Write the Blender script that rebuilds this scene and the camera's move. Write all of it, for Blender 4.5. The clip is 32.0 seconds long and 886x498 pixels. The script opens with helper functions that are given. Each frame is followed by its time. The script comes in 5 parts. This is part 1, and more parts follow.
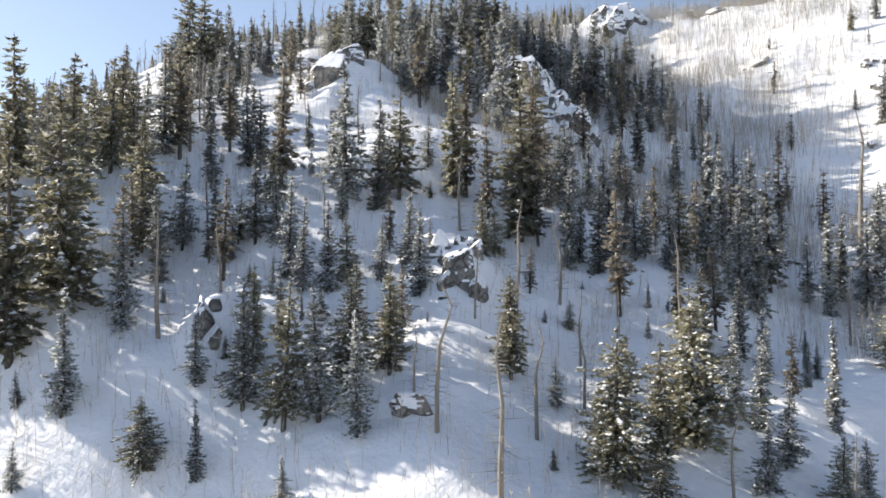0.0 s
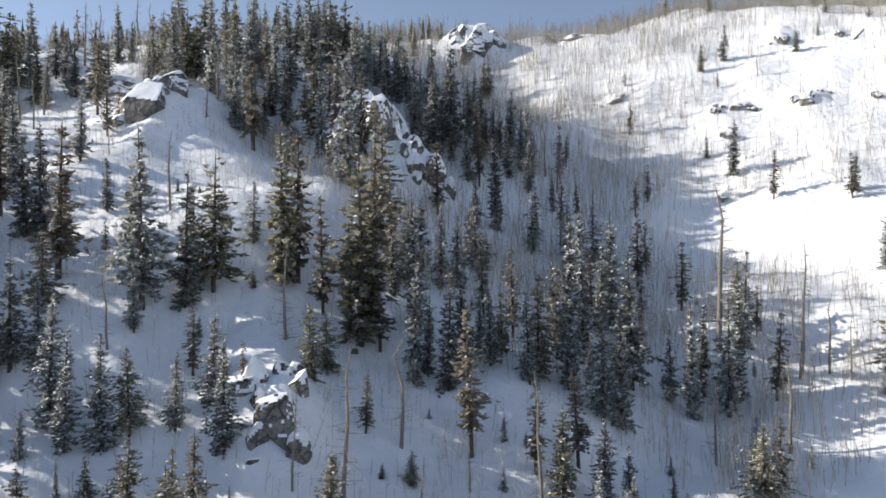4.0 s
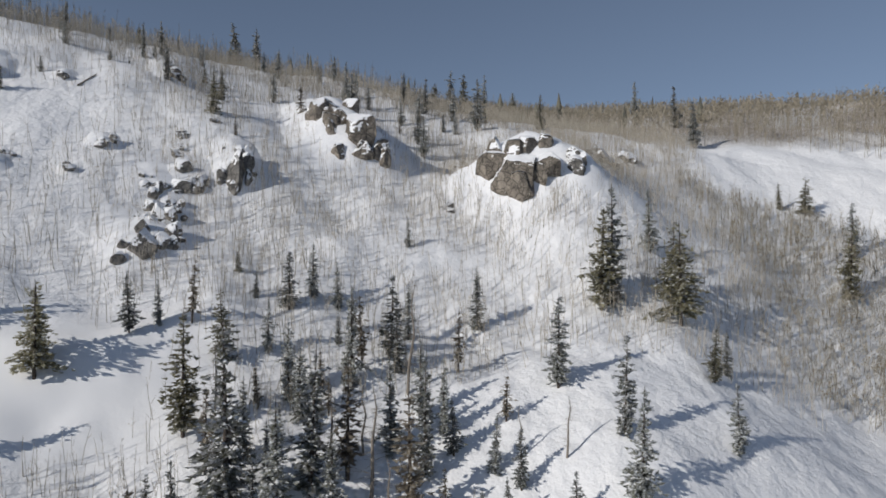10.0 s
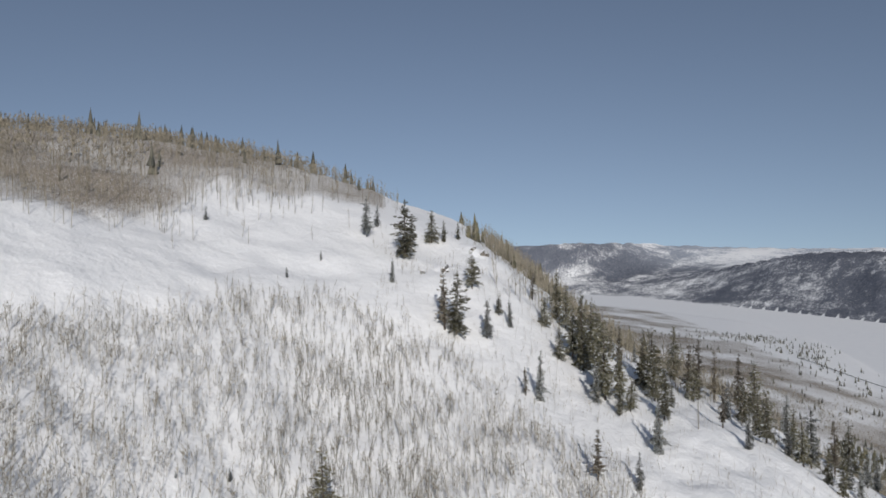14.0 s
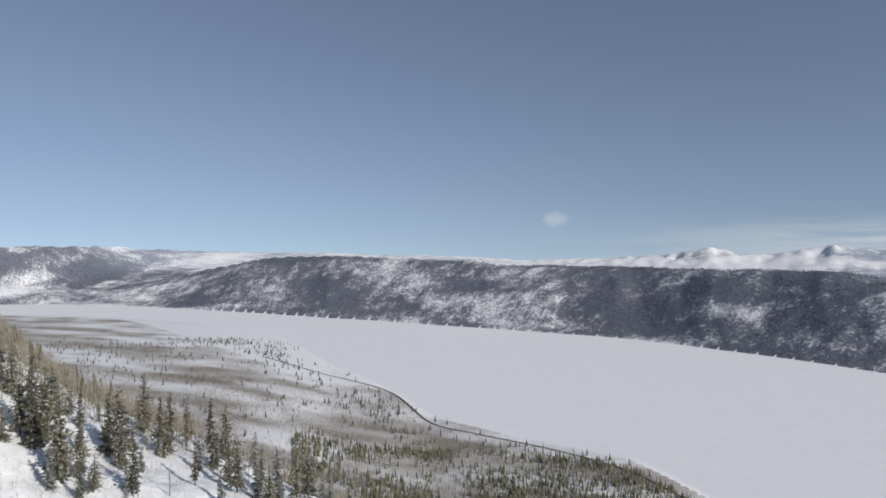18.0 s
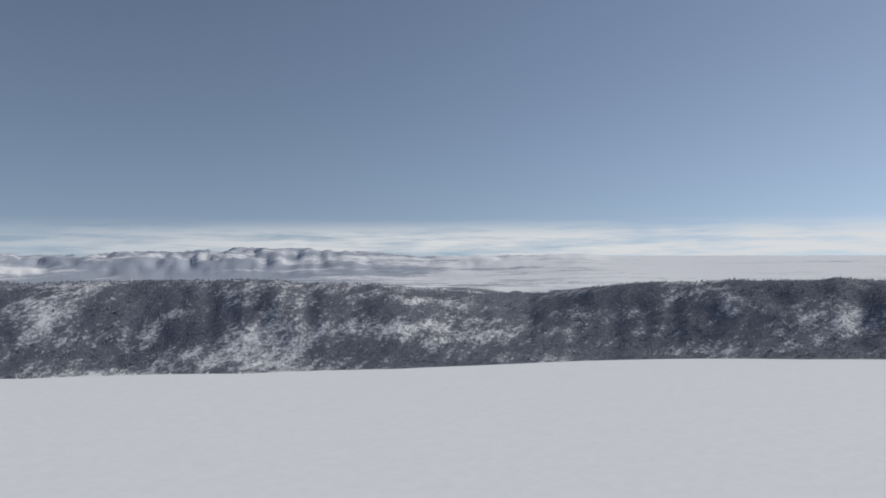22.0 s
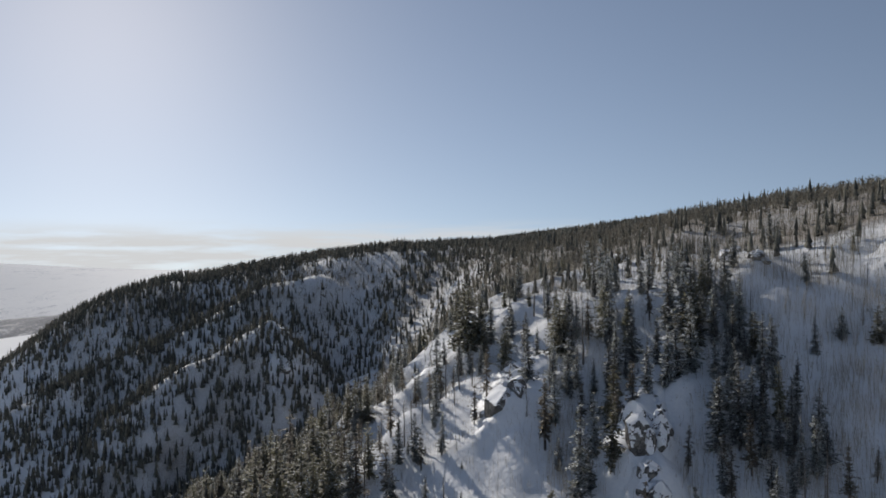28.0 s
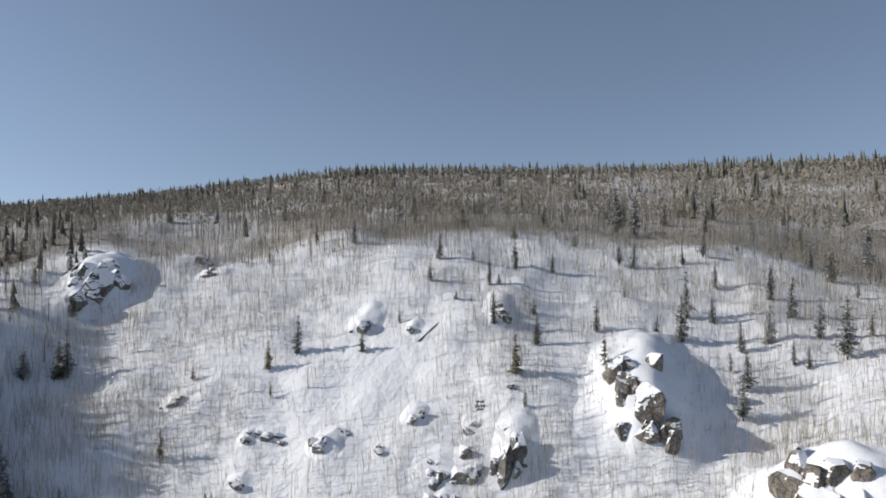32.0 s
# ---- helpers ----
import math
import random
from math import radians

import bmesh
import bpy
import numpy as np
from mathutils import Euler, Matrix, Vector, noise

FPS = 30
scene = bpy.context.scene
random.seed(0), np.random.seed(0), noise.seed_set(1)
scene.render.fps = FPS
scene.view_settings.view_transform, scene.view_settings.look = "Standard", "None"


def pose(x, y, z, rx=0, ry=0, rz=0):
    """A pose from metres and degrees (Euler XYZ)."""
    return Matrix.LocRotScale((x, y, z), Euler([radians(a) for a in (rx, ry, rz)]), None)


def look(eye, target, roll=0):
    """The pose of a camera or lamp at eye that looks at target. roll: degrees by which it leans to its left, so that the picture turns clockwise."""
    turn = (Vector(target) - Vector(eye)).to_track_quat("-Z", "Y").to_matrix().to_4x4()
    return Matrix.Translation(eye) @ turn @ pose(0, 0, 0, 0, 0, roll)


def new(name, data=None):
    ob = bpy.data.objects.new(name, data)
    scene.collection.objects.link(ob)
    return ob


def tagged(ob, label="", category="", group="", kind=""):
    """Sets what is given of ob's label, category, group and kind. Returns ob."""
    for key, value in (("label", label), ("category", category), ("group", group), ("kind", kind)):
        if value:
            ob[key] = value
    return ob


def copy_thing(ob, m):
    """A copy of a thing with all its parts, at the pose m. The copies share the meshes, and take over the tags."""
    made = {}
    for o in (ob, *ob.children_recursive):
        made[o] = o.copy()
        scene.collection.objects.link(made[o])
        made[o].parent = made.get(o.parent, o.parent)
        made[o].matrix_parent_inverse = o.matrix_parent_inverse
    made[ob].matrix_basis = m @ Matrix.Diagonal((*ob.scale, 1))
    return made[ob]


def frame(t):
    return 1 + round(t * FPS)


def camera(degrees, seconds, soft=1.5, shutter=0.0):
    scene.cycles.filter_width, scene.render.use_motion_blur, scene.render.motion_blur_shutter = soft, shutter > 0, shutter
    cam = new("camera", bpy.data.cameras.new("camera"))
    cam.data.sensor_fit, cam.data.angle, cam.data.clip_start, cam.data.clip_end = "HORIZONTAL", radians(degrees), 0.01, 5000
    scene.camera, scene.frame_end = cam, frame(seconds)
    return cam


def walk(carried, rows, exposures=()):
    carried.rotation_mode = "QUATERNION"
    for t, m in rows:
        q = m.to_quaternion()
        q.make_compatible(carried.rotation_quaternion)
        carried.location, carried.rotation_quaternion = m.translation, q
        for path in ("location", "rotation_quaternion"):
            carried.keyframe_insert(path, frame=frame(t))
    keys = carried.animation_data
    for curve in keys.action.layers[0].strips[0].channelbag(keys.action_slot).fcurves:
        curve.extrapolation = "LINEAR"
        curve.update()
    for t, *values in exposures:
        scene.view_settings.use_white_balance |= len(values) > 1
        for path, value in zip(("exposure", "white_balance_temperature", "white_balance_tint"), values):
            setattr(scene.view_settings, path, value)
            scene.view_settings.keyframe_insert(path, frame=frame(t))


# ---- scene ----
# the flight: seconds, place, heading clockwise from +y, pitch up, roll
FLIGHT = [
    (0.0, 0.00, 0.00, 0.00, -0.00, 1.24, -0.12),
    (0.5, 0.14, 1.77, 1.64, -0.09, 1.14, -0.16),
    (1.0, 0.20, 3.46, 3.24, -0.12, 1.08, -0.26),
    (1.5, 0.19, 5.05, 4.82, 0.12, 1.04, -0.40),
    (2.0, 0.18, 6.53, 6.36, 0.26, 1.05, -0.54),
    (2.5, 0.35, 7.92, 7.80, 0.88, 0.96, -0.54),
    (3.0, 0.96, 9.29, 9.18, 4.23, 0.71, -0.53),
    (3.5, 2.15, 10.70, 10.58, 7.51, 0.47, -0.44),
    (4.0, 3.89, 12.14, 12.05, 10.98, 0.26, -0.28),
    (4.5, 5.99, 13.63, 13.62, 13.61, 0.09, -0.18),
    (5.2, 9.79, 15.71, 15.81, 15.71, -0.08, -0.20),
    (5.8, 14.22, 17.41, 17.62, 16.09, -0.13, -0.33),
    (6.5, 20.42, 19.16, 19.59, 16.88, -0.12, -0.35),
    (7.0, 25.17, 20.29, 20.92, 18.09, -0.12, -0.24),
    (7.5, 30.04, 21.39, 22.24, 23.53, -0.09, 0.00),
    (8.0, 34.83, 22.31, 23.53, 28.10, -0.05, 0.19),
    (8.5, 39.66, 22.93, 24.93, 34.41, -0.00, 0.22),
    (9.0, 44.53, 23.21, 26.41, 42.11, 0.02, 0.22),
    (9.5, 49.41, 23.20, 27.94, 49.25, 0.01, 0.04),
    (10.0, 54.29, 22.88, 29.42, 56.51, 0.02, -0.13),
    (10.5, 59.24, 22.14, 30.84, 63.33, -0.00, -0.27),
    (11.0, 64.22, 20.96, 32.28, 71.15, 0.02, -0.44),
    (11.5, 69.05, 19.26, 33.81, 80.19, 0.00, -0.39),
    (12.0, 73.45, 17.13, 35.45, 87.44, 0.01, -0.52),
    (12.5, 77.28, 14.63, 37.26, 93.44, -0.02, -0.70),
    (13.0, 80.62, 11.90, 39.24, 101.24, -0.12, -0.61),
    (13.5, 83.58, 9.15, 41.52, 109.41, -0.01, -0.48),
    (14.0, 86.14, 6.65, 43.88, 117.43, 0.05, -0.46),
    (14.5, 88.40, 4.52, 46.21, 125.40, 0.09, -0.64),
    (15.5, 90.65, 2.72, 50.21, 132.28, 0.08, -0.40),
    (16.5, 90.63, 2.77, 53.13, 139.16, 0.08, -0.17),
    (17.0, 90.63, 2.48, 54.37, 145.01, 0.04, -0.24),
    (17.5, 90.52, 2.16, 55.49, 151.45, 0.01, -0.30),
    (18.0, 90.33, 1.80, 56.48, 158.35, -0.03, -0.21),
    (18.5, 90.11, 1.40, 57.40, 167.15, -0.04, -0.10),
    (19.0, 89.88, 0.98, 58.27, 176.55, -0.04, -0.08),
    (19.5, 89.67, 0.56, 59.13, 185.22, -0.03, -0.13),
    (20.0, 89.47, 0.16, 59.98, 191.36, -0.01, -0.17),
    (20.5, 89.29, -0.22, 60.82, 197.29, 0.00, -0.19),
    (21.0, 89.12, -0.57, 61.64, 204.64, 0.03, -0.22),
    (21.5, 88.96, -0.88, 62.43, 212.82, 0.02, -0.26),
    (22.0, 88.81, -1.15, 63.20, 220.90, 0.00, -0.33),
    (22.5, 88.68, -1.37, 63.94, 229.16, 0.01, -0.43),
    (23.0, 88.55, -1.55, 64.67, 236.59, -0.01, -0.48),
    (23.5, 88.44, -1.68, 65.40, 244.40, -0.01, -0.46),
    (24.0, 88.34, -1.78, 66.14, 251.86, -0.01, -0.39),
    (24.5, 88.26, -1.84, 66.87, 259.28, 0.01, -0.35),
    (25.2, 88.25, -1.78, 67.85, 269.99, 0.05, -0.40),
    (25.8, 88.34, -1.57, 68.68, 279.57, 0.07, -0.50),
    (26.5, 88.44, -1.30, 69.76, 291.00, 0.04, -0.52),
    (27.0, 88.48, -1.12, 70.61, 299.20, -0.00, -0.47),
    (27.5, 88.42, -1.01, 71.50, 307.68, 0.02, -0.48),
    (28.0, 88.37, -0.91, 72.43, 315.82, 0.00, -0.44),
    (28.5, 88.32, -0.77, 73.39, 324.50, -0.01, -0.38),
    (29.0, 88.28, -0.61, 74.36, 333.24, 0.01, -0.35),
    (29.5, 88.20, -0.48, 75.33, 341.18, 0.01, -0.33),
    (30.0, 88.09, -0.39, 76.29, 348.56, -0.01, -0.36),
    (30.5, 87.97, -0.41, 77.27, 356.59, 0.01, -0.28),
    (31.0, 87.87, -0.48, 78.23, 364.56, -0.01, -0.25),
    (31.5, 87.79, -0.52, 79.22, 370.32, 0.01, -0.22),
    (32.0, 87.72, -0.53, 80.23, 376.16, 0.02, -0.15),
]

# the camera's own exposure and white balance: seconds, stops, kelvin, tint
EXPOSURES = [(t, stops, kelvin, 10) for t, stops, kelvin in ((0, 0.95, 6850), (2, 1.02, 6800), (4, 0.54, 6620), (7, 0.04, 6600), (8, -0.14, 6500), (9, -0.45, 6450), (10, -0.62, 6430), (11, -0.75, 6430), (14, -0.75, 6450), (17, -0.5, 6450), (19, -0.33, 6430), (21, -0.36, 6450), (22, -0.44, 6500), (24, -0.62, 6600), (26.5, -0.7, 6650), (28, -0.53, 6600), (30, -0.17, 6450), (32, -0.17, 6450))]

def aimed(x, y, z, heading, pitch, roll):
    """A camera pose from its place, its heading clockwise from +y, its pitch and its roll."""
    return pose(x, y, z, 0, 0, -heading) @ pose(0, 0, 0, 90 + pitch, 0, 0) @ pose(0, 0, 0, 0, 0, roll)


cam = camera(64.2, 32.0, soft=1.7)
walk(cam, [(t, aimed(*row)) for t, *row in FLIGHT], EXPOSURES)


# ---- light: a clear winter midday, sun over the western spur ----
SUN_HEADING, SUN_HEIGHT = 290.0, 26.0
world = bpy.data.worlds.new("world")
scene.world = world
world.use_nodes = True
wn, wl = world.node_tree.nodes, world.node_tree.links
wn.clear()
sky = wn.new("ShaderNodeTexSky")
sky.sky_type, sky.sun_disc = "NISHITA", False
sky.sun_elevation, sky.sun_rotation = radians(SUN_HEIGHT), radians(SUN_HEADING)
sky.altitude, sky.air_density, sky.dust_density, sky.ozone_density = 1500.0, 1.0, 0.7, 1.5
back = wn.new("ShaderNodeBackground")
back.inputs["Strength"].default_value = 0.12
wout = wn.new("ShaderNodeOutputWorld")
# a thin pale haze over the horizon: the sky is read a little above where it stands
way = wn.new("ShaderNodeTexCoord")
lift = wn.new("ShaderNodeVectorMath")
lift.operation, lift.inputs[1].default_value = "ADD", (0.0, 0.0, 0.13)
unit = wn.new("ShaderNodeVectorMath")
unit.operation = "NORMALIZE"
soft = wn.new("ShaderNodeHueSaturation")
soft.inputs["Saturation"].default_value = 0.82
wl.new(way.outputs["Generated"], lift.inputs[0])
wl.new(lift.outputs[0], unit.inputs[0])
wl.new(unit.outputs[0], sky.inputs[0])
wl.new(sky.outputs[0], soft.inputs["Color"])
# a low bank of thin cloud far off over the plain
flat = wn.new("ShaderNodeMapping")
flat.inputs["Scale"].default_value = (5.0, 5.0, 60.0)
puffs = wn.new("ShaderNodeTexNoise")
puffs.inputs["Scale"].default_value, puffs.inputs["Detail"].default_value, puffs.inputs["Roughness"].default_value = 1.3, 7.0, 0.6
split = wn.new("ShaderNodeSeparateXYZ")
low = wn.new("ShaderNodeMapRange")
low.interpolation_type = "SMOOTHSTEP"
low.inputs["From Min"].default_value, low.inputs["From Max"].default_value = 0.046, 0.010
west = wn.new("ShaderNodeMapRange")
west.interpolation_type = "SMOOTHSTEP"
west.inputs["From Min"].default_value, west.inputs["From Max"].default_value = 0.35, -0.75
fluff = wn.new("ShaderNodeMapRange")
fluff.inputs["From Min"].default_value, fluff.inputs["From Max"].default_value = 0.30, 0.56
both = wn.new("ShaderNodeMath")
both.operation = "MULTIPLY"
cover = wn.new("ShaderNodeMath")
cover.operation = "MULTIPLY"
cloudy = wn.new("ShaderNodeMix")
cloudy.data_type = "RGBA"
cloudy.inputs[7].default_value = (7.6, 7.8, 8.0, 1.0)
wl.new(way.outputs["Generated"], flat.inputs[0])
wl.new(flat.outputs[0], puffs.inputs[0])
wl.new(way.outputs["Generated"], split.inputs[0])
wl.new(split.outputs[2], low.inputs["Value"])
wl.new(split.outputs[0], west.inputs["Value"])
wl.new(puffs.outputs[0], fluff.inputs["Value"])
wl.new(low.outputs[0], both.inputs[0])
wl.new(west.outputs[0], both.inputs[1])
wl.new(both.outputs[0], cover.inputs[0])
wl.new(fluff.outputs[0], cover.inputs[1])
wl.new(cover.outputs[0], cloudy.inputs[0])
wl.new(soft.outputs[0], cloudy.inputs[6])
# three small clouds by themselves: heading, height, half-widths, thickness
air = cloudy.outputs[2]
for heading, height, wide, high, dense in ((167.4, 2.3, 0.024, 0.015, 0.32), (278.2, 1.45, 0.022, 0.0045, 0.75), (281.8, 1.25, 0.030, 0.0050, 0.8)):
    ha, he = radians(heading), radians(height)
    away, scaled, length = (wn.new("ShaderNodeVectorMath") for _ in range(3))
    away.operation, scaled.operation, length.operation = "SUBTRACT", "MULTIPLY", "LENGTH"
    away.inputs[1].default_value = (math.sin(ha) * math.cos(he), math.cos(ha) * math.cos(he), math.sin(he))
    scaled.inputs[1].default_value = (1 / wide, 1 / wide, 1 / high)
    curl = wn.new("ShaderNodeTexNoise")
    curl.inputs["Scale"].default_value, curl.inputs["Detail"].default_value = 1.6, 5.0
    ragged = wn.new("ShaderNodeMath")
    ragged.operation = "ADD"
    body = wn.new("ShaderNodeMapRange")
    body.interpolation_type = "SMOOTHSTEP"
    body.inputs["From Min"].default_value, body.inputs["From Max"].default_value, body.inputs["To Max"].default_value = 1.45, 0.75, dense
    puff = wn.new("ShaderNodeMix")
    puff.data_type = "RGBA"
    puff.inputs[7].default_value = (7.4, 7.6, 7.9, 1.0)
    wl.new(way.outputs["Generated"], away.inputs[0])
    wl.new(away.outputs[0], scaled.inputs[0])
    wl.new(scaled.outputs[0], length.inputs[0])
    wl.new(scaled.outputs[0], curl.inputs[0])
    wl.new(length.outputs["Value"], ragged.inputs[0])
    wl.new(curl.outputs[0], ragged.inputs[1])
    wl.new(ragged.outputs[0], body.inputs["Value"])
    wl.new(body.outputs[0], puff.inputs[0])
    wl.new(air, puff.inputs[6])
    air = puff.outputs[2]
wl.new(air, back.inputs[0])
wl.new(back.outputs[0], wout.inputs[0])

sun_data = bpy.data.lights.new("sun", "SUN")
sun_data.energy, sun_data.angle, sun_data.color = 4.7, radians(0.53), (1.0, 0.95, 0.88)
sun = new("sun", sun_data)
a, e = radians(SUN_HEADING), radians(SUN_HEIGHT)
toward_sun = Vector((math.sin(a) * math.cos(e), math.cos(a) * math.cos(e), math.sin(e)))
sun.matrix_world = look(toward_sun * 300, (0, 0, 0))
scene.view_settings.exposure = 0.0


# ---- materials ----
def material(name, rough=0.8, metal=0.0):
    mat = bpy.data.materials.new(name)
    mat.use_nodes = True
    bsdf = mat.node_tree.nodes["Principled BSDF"]
    bsdf.inputs["Roughness"].default_value, bsdf.inputs["Metallic"].default_value = rough, metal
    return mat, mat.node_tree.nodes, mat.node_tree.links, bsdf


def noise_node(nodes, links, scale, detail=4.0, rough=0.55, stretch=None, source="Object"):
    """A noise texture at a real-world scale, its pattern stretched if asked; returns its value socket."""
    coords = nodes.new("ShaderNodeTexCoord")
    tex = nodes.new("ShaderNodeTexNoise")
    tex.inputs["Scale"].default_value, tex.inputs["Detail"].default_value = scale, detail
    tex.inputs["Roughness"].default_value = rough
    if stretch:
        mapping = nodes.new("ShaderNodeMapping")
        mapping.inputs["Scale"].default_value = stretch
        links.new(coords.outputs[source], mapping.inputs[0])
        links.new(mapping.outputs[0], tex.inputs[0])
    else:
        links.new(coords.outputs[source], tex.inputs[0])
    return tex.outputs[0]


def ramp(nodes, links, value, stops):
    """A colour ramp over value, from (position, colour) stops."""
    node = nodes.new("ShaderNodeValToRGB")
    els = node.color_ramp.elements
    while len(els) < len(stops):
        els.new(0.5)
    for el, (pos, col) in zip(els, stops):
        el.position, el.color = pos, (*col, 1.0) if len(col) == 3 else col
    links.new(value, node.inputs[0])
    return node.outputs[0]


def mixed(nodes, links, factor, first, second, blend="MIX"):
    node = nodes.new("ShaderNodeMix")
    node.data_type, node.blend_type = "RGBA", blend
    for socket, value in ((node.inputs[0], factor), (node.inputs[6], first), (node.inputs[7], second)):
        if isinstance(value, bpy.types.NodeSocket):
            links.new(value, socket)
        else:
            socket.default_value = (*value, 1.0) if isinstance(value, tuple) else value
    return node.outputs[2]


def bumped(nodes, links, bsdf, height, strength, distance):
    node = nodes.new("ShaderNodeBump")
    node.inputs["Strength"].default_value, node.inputs["Distance"].default_value = strength, distance
    links.new(height, node.inputs["Height"])
    links.new(node.outputs[0], bsdf.inputs["Normal"])


def math_node(nodes, links, op, first, second):
    node = nodes.new("ShaderNodeMath")
    node.operation = op
    for socket, value in zip(node.inputs, (first, second)):
        if isinstance(value, bpy.types.NodeSocket):
            links.new(value, socket)
        else:
            socket.default_value = value
    return node.outputs[0]


def snow_material():
    """Wind-packed snow on the sheet of ground, with brush, scree and far woods showing where the ground carries them."""
    mat, nodes, links, bsdf = material("snow_ground", 0.8)
    bsdf.inputs["Specular IOR Level"].default_value = 0.08
    soft = noise_node(nodes, links, 0.06, 5.0)
    fine = noise_node(nodes, links, 0.9, 6.0, 0.65)
    snow = ramp(nodes, links, soft, [(0.25, (0.83, 0.835, 0.845)), (0.75, (0.885, 0.885, 0.885))])
    # litter, dead grass and twigs that stick through the snow
    litter = nodes.new("ShaderNodeAttribute")
    litter.attribute_name = "litter"
    twigs = noise_node(nodes, links, 2.2, 8.0, 0.8)
    cut = math_node(nodes, links, "MULTIPLY", litter.outputs["Fac"], twigs)
    cut = ramp(nodes, links, cut, [(0.36, (0, 0, 0)), (0.58, (1, 1, 1))])
    brown = ramp(nodes, links, fine, [(0.3, (0.16, 0.13, 0.10)), (0.7, (0.34, 0.29, 0.23))])
    col = mixed(nodes, links, cut, snow, brown)
    # woods on the far slopes, broken by snowy glades
    woods = nodes.new("ShaderNodeAttribute")
    woods.attribute_name = "woods"
    # glades run aslant up the slopes in long streaks
    arc, reach, streak = nodes.new("ShaderNodeAttribute"), nodes.new("ShaderNodeAttribute"), nodes.new("ShaderNodeCombineXYZ")
    arc.attribute_name, reach.attribute_name = "arc", "reach"
    links.new(math_node(nodes, links, "SUBTRACT", arc.outputs["Fac"], math_node(nodes, links, "MULTIPLY", reach.outputs["Fac"], 0.45)), streak.inputs[0])
    links.new(math_node(nodes, links, "MULTIPLY", reach.outputs["Fac"], 0.66), streak.inputs[1])
    glades = nodes.new("ShaderNodeTexNoise")
    glades.inputs["Scale"].default_value, glades.inputs["Detail"].default_value, glades.inputs["Roughness"].default_value = 0.022, 7.0, 0.68
    links.new(streak.outputs[0], glades.inputs["Vector"])
    glade = glades.outputs[0]
    crowns = noise_node(nodes, links, 0.09, 6.0, 0.75)
    both = math_node(nodes, links, "MULTIPLY", glade, 0.46)
    both = math_node(nodes, links, "ADD", both, math_node(nodes, links, "MULTIPLY", crowns, 0.54))
    level = math_node(nodes, links, "SUBTRACT", math_node(nodes, links, "ADD", both, woods.outputs["Fac"]), 0.5)
    wood_mask = ramp(nodes, links, level, [(0.43, (0, 0, 0)), (0.57, (1, 1, 1))])
    # the blue of distance haze is put into the canopy colours
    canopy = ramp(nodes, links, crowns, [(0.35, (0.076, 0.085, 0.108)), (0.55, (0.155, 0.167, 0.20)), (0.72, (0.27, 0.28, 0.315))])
    # distance haze put into the colour: woods of the far ranges go pale blue
    haze_tint = nodes.new("ShaderNodeAttribute")
    haze_tint.attribute_name = "haze_tint"
    canopy = mixed(nodes, links, haze_tint.outputs["Fac"], canopy, (0.42, 0.46, 0.53))
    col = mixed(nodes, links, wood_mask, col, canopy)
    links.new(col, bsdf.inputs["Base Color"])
    drift = noise_node(nodes, links, 0.35, 6.0, 0.6)
    drift = math_node(nodes, links, "MULTIPLY", drift, math_node(nodes, links, "MINIMUM", litter.outputs["Fac"], 0.4))
    bumped(nodes, links, bsdf, drift, 0.7, 2.2)
    return mat


def plain_snow_material():
    mat, nodes, links, bsdf = material("snow", 0.6)
    soft = noise_node(nodes, links, 1.5, 4.0)
    links.new(ramp(nodes, links, soft, [(0.3, (0.82, 0.83, 0.85)), (0.7, (0.91, 0.91, 0.91))]), bsdf.inputs["Base Color"])
    bumped(nodes, links, bsdf, soft, 0.4, 0.15)
    return mat


def rock_material(name, dark, mid, pale):
    mat, nodes, links, bsdf = material(name, 0.85)
    big = noise_node(nodes, links, 0.35, 6.0, 0.6)
    fine = noise_node(nodes, links, 3.0, 8.0, 0.7)
    both = math_node(nodes, links, "MULTIPLY", big, 0.6)
    both = math_node(nodes, links, "ADD", both, math_node(nodes, links, "MULTIPLY", fine, 0.4))
    col = ramp(nodes, links, both, [(0.36, dark), (0.48, mid), (0.62, pale)])
    # joints and cracks
    coords = nodes.new("ShaderNodeTexCoord")
    cells = nodes.new("ShaderNodeTexVoronoi")
    cells.feature = "DISTANCE_TO_EDGE"
    cells.inputs["Scale"].default_value = 0.75
    wander = nodes.new("ShaderNodeVectorMath")
    wander.operation = "ADD"
    links.new(coords.outputs["Object"], wander.inputs[0])
    links.new(fine, wander.inputs[1])
    links.new(wander.outputs[0], cells.inputs["Vector"])
    joint = ramp(nodes, links, cells.outputs["Distance"], [(0.0, (0.25, 0.25, 0.25)), (0.09, (1, 1, 1))])
    links.new(mixed(nodes, links, 1.0, col, joint, "MULTIPLY"), bsdf.inputs["Base Color"])
    bumped(nodes, links, bsdf, both, 0.9, 0.4)
    return mat


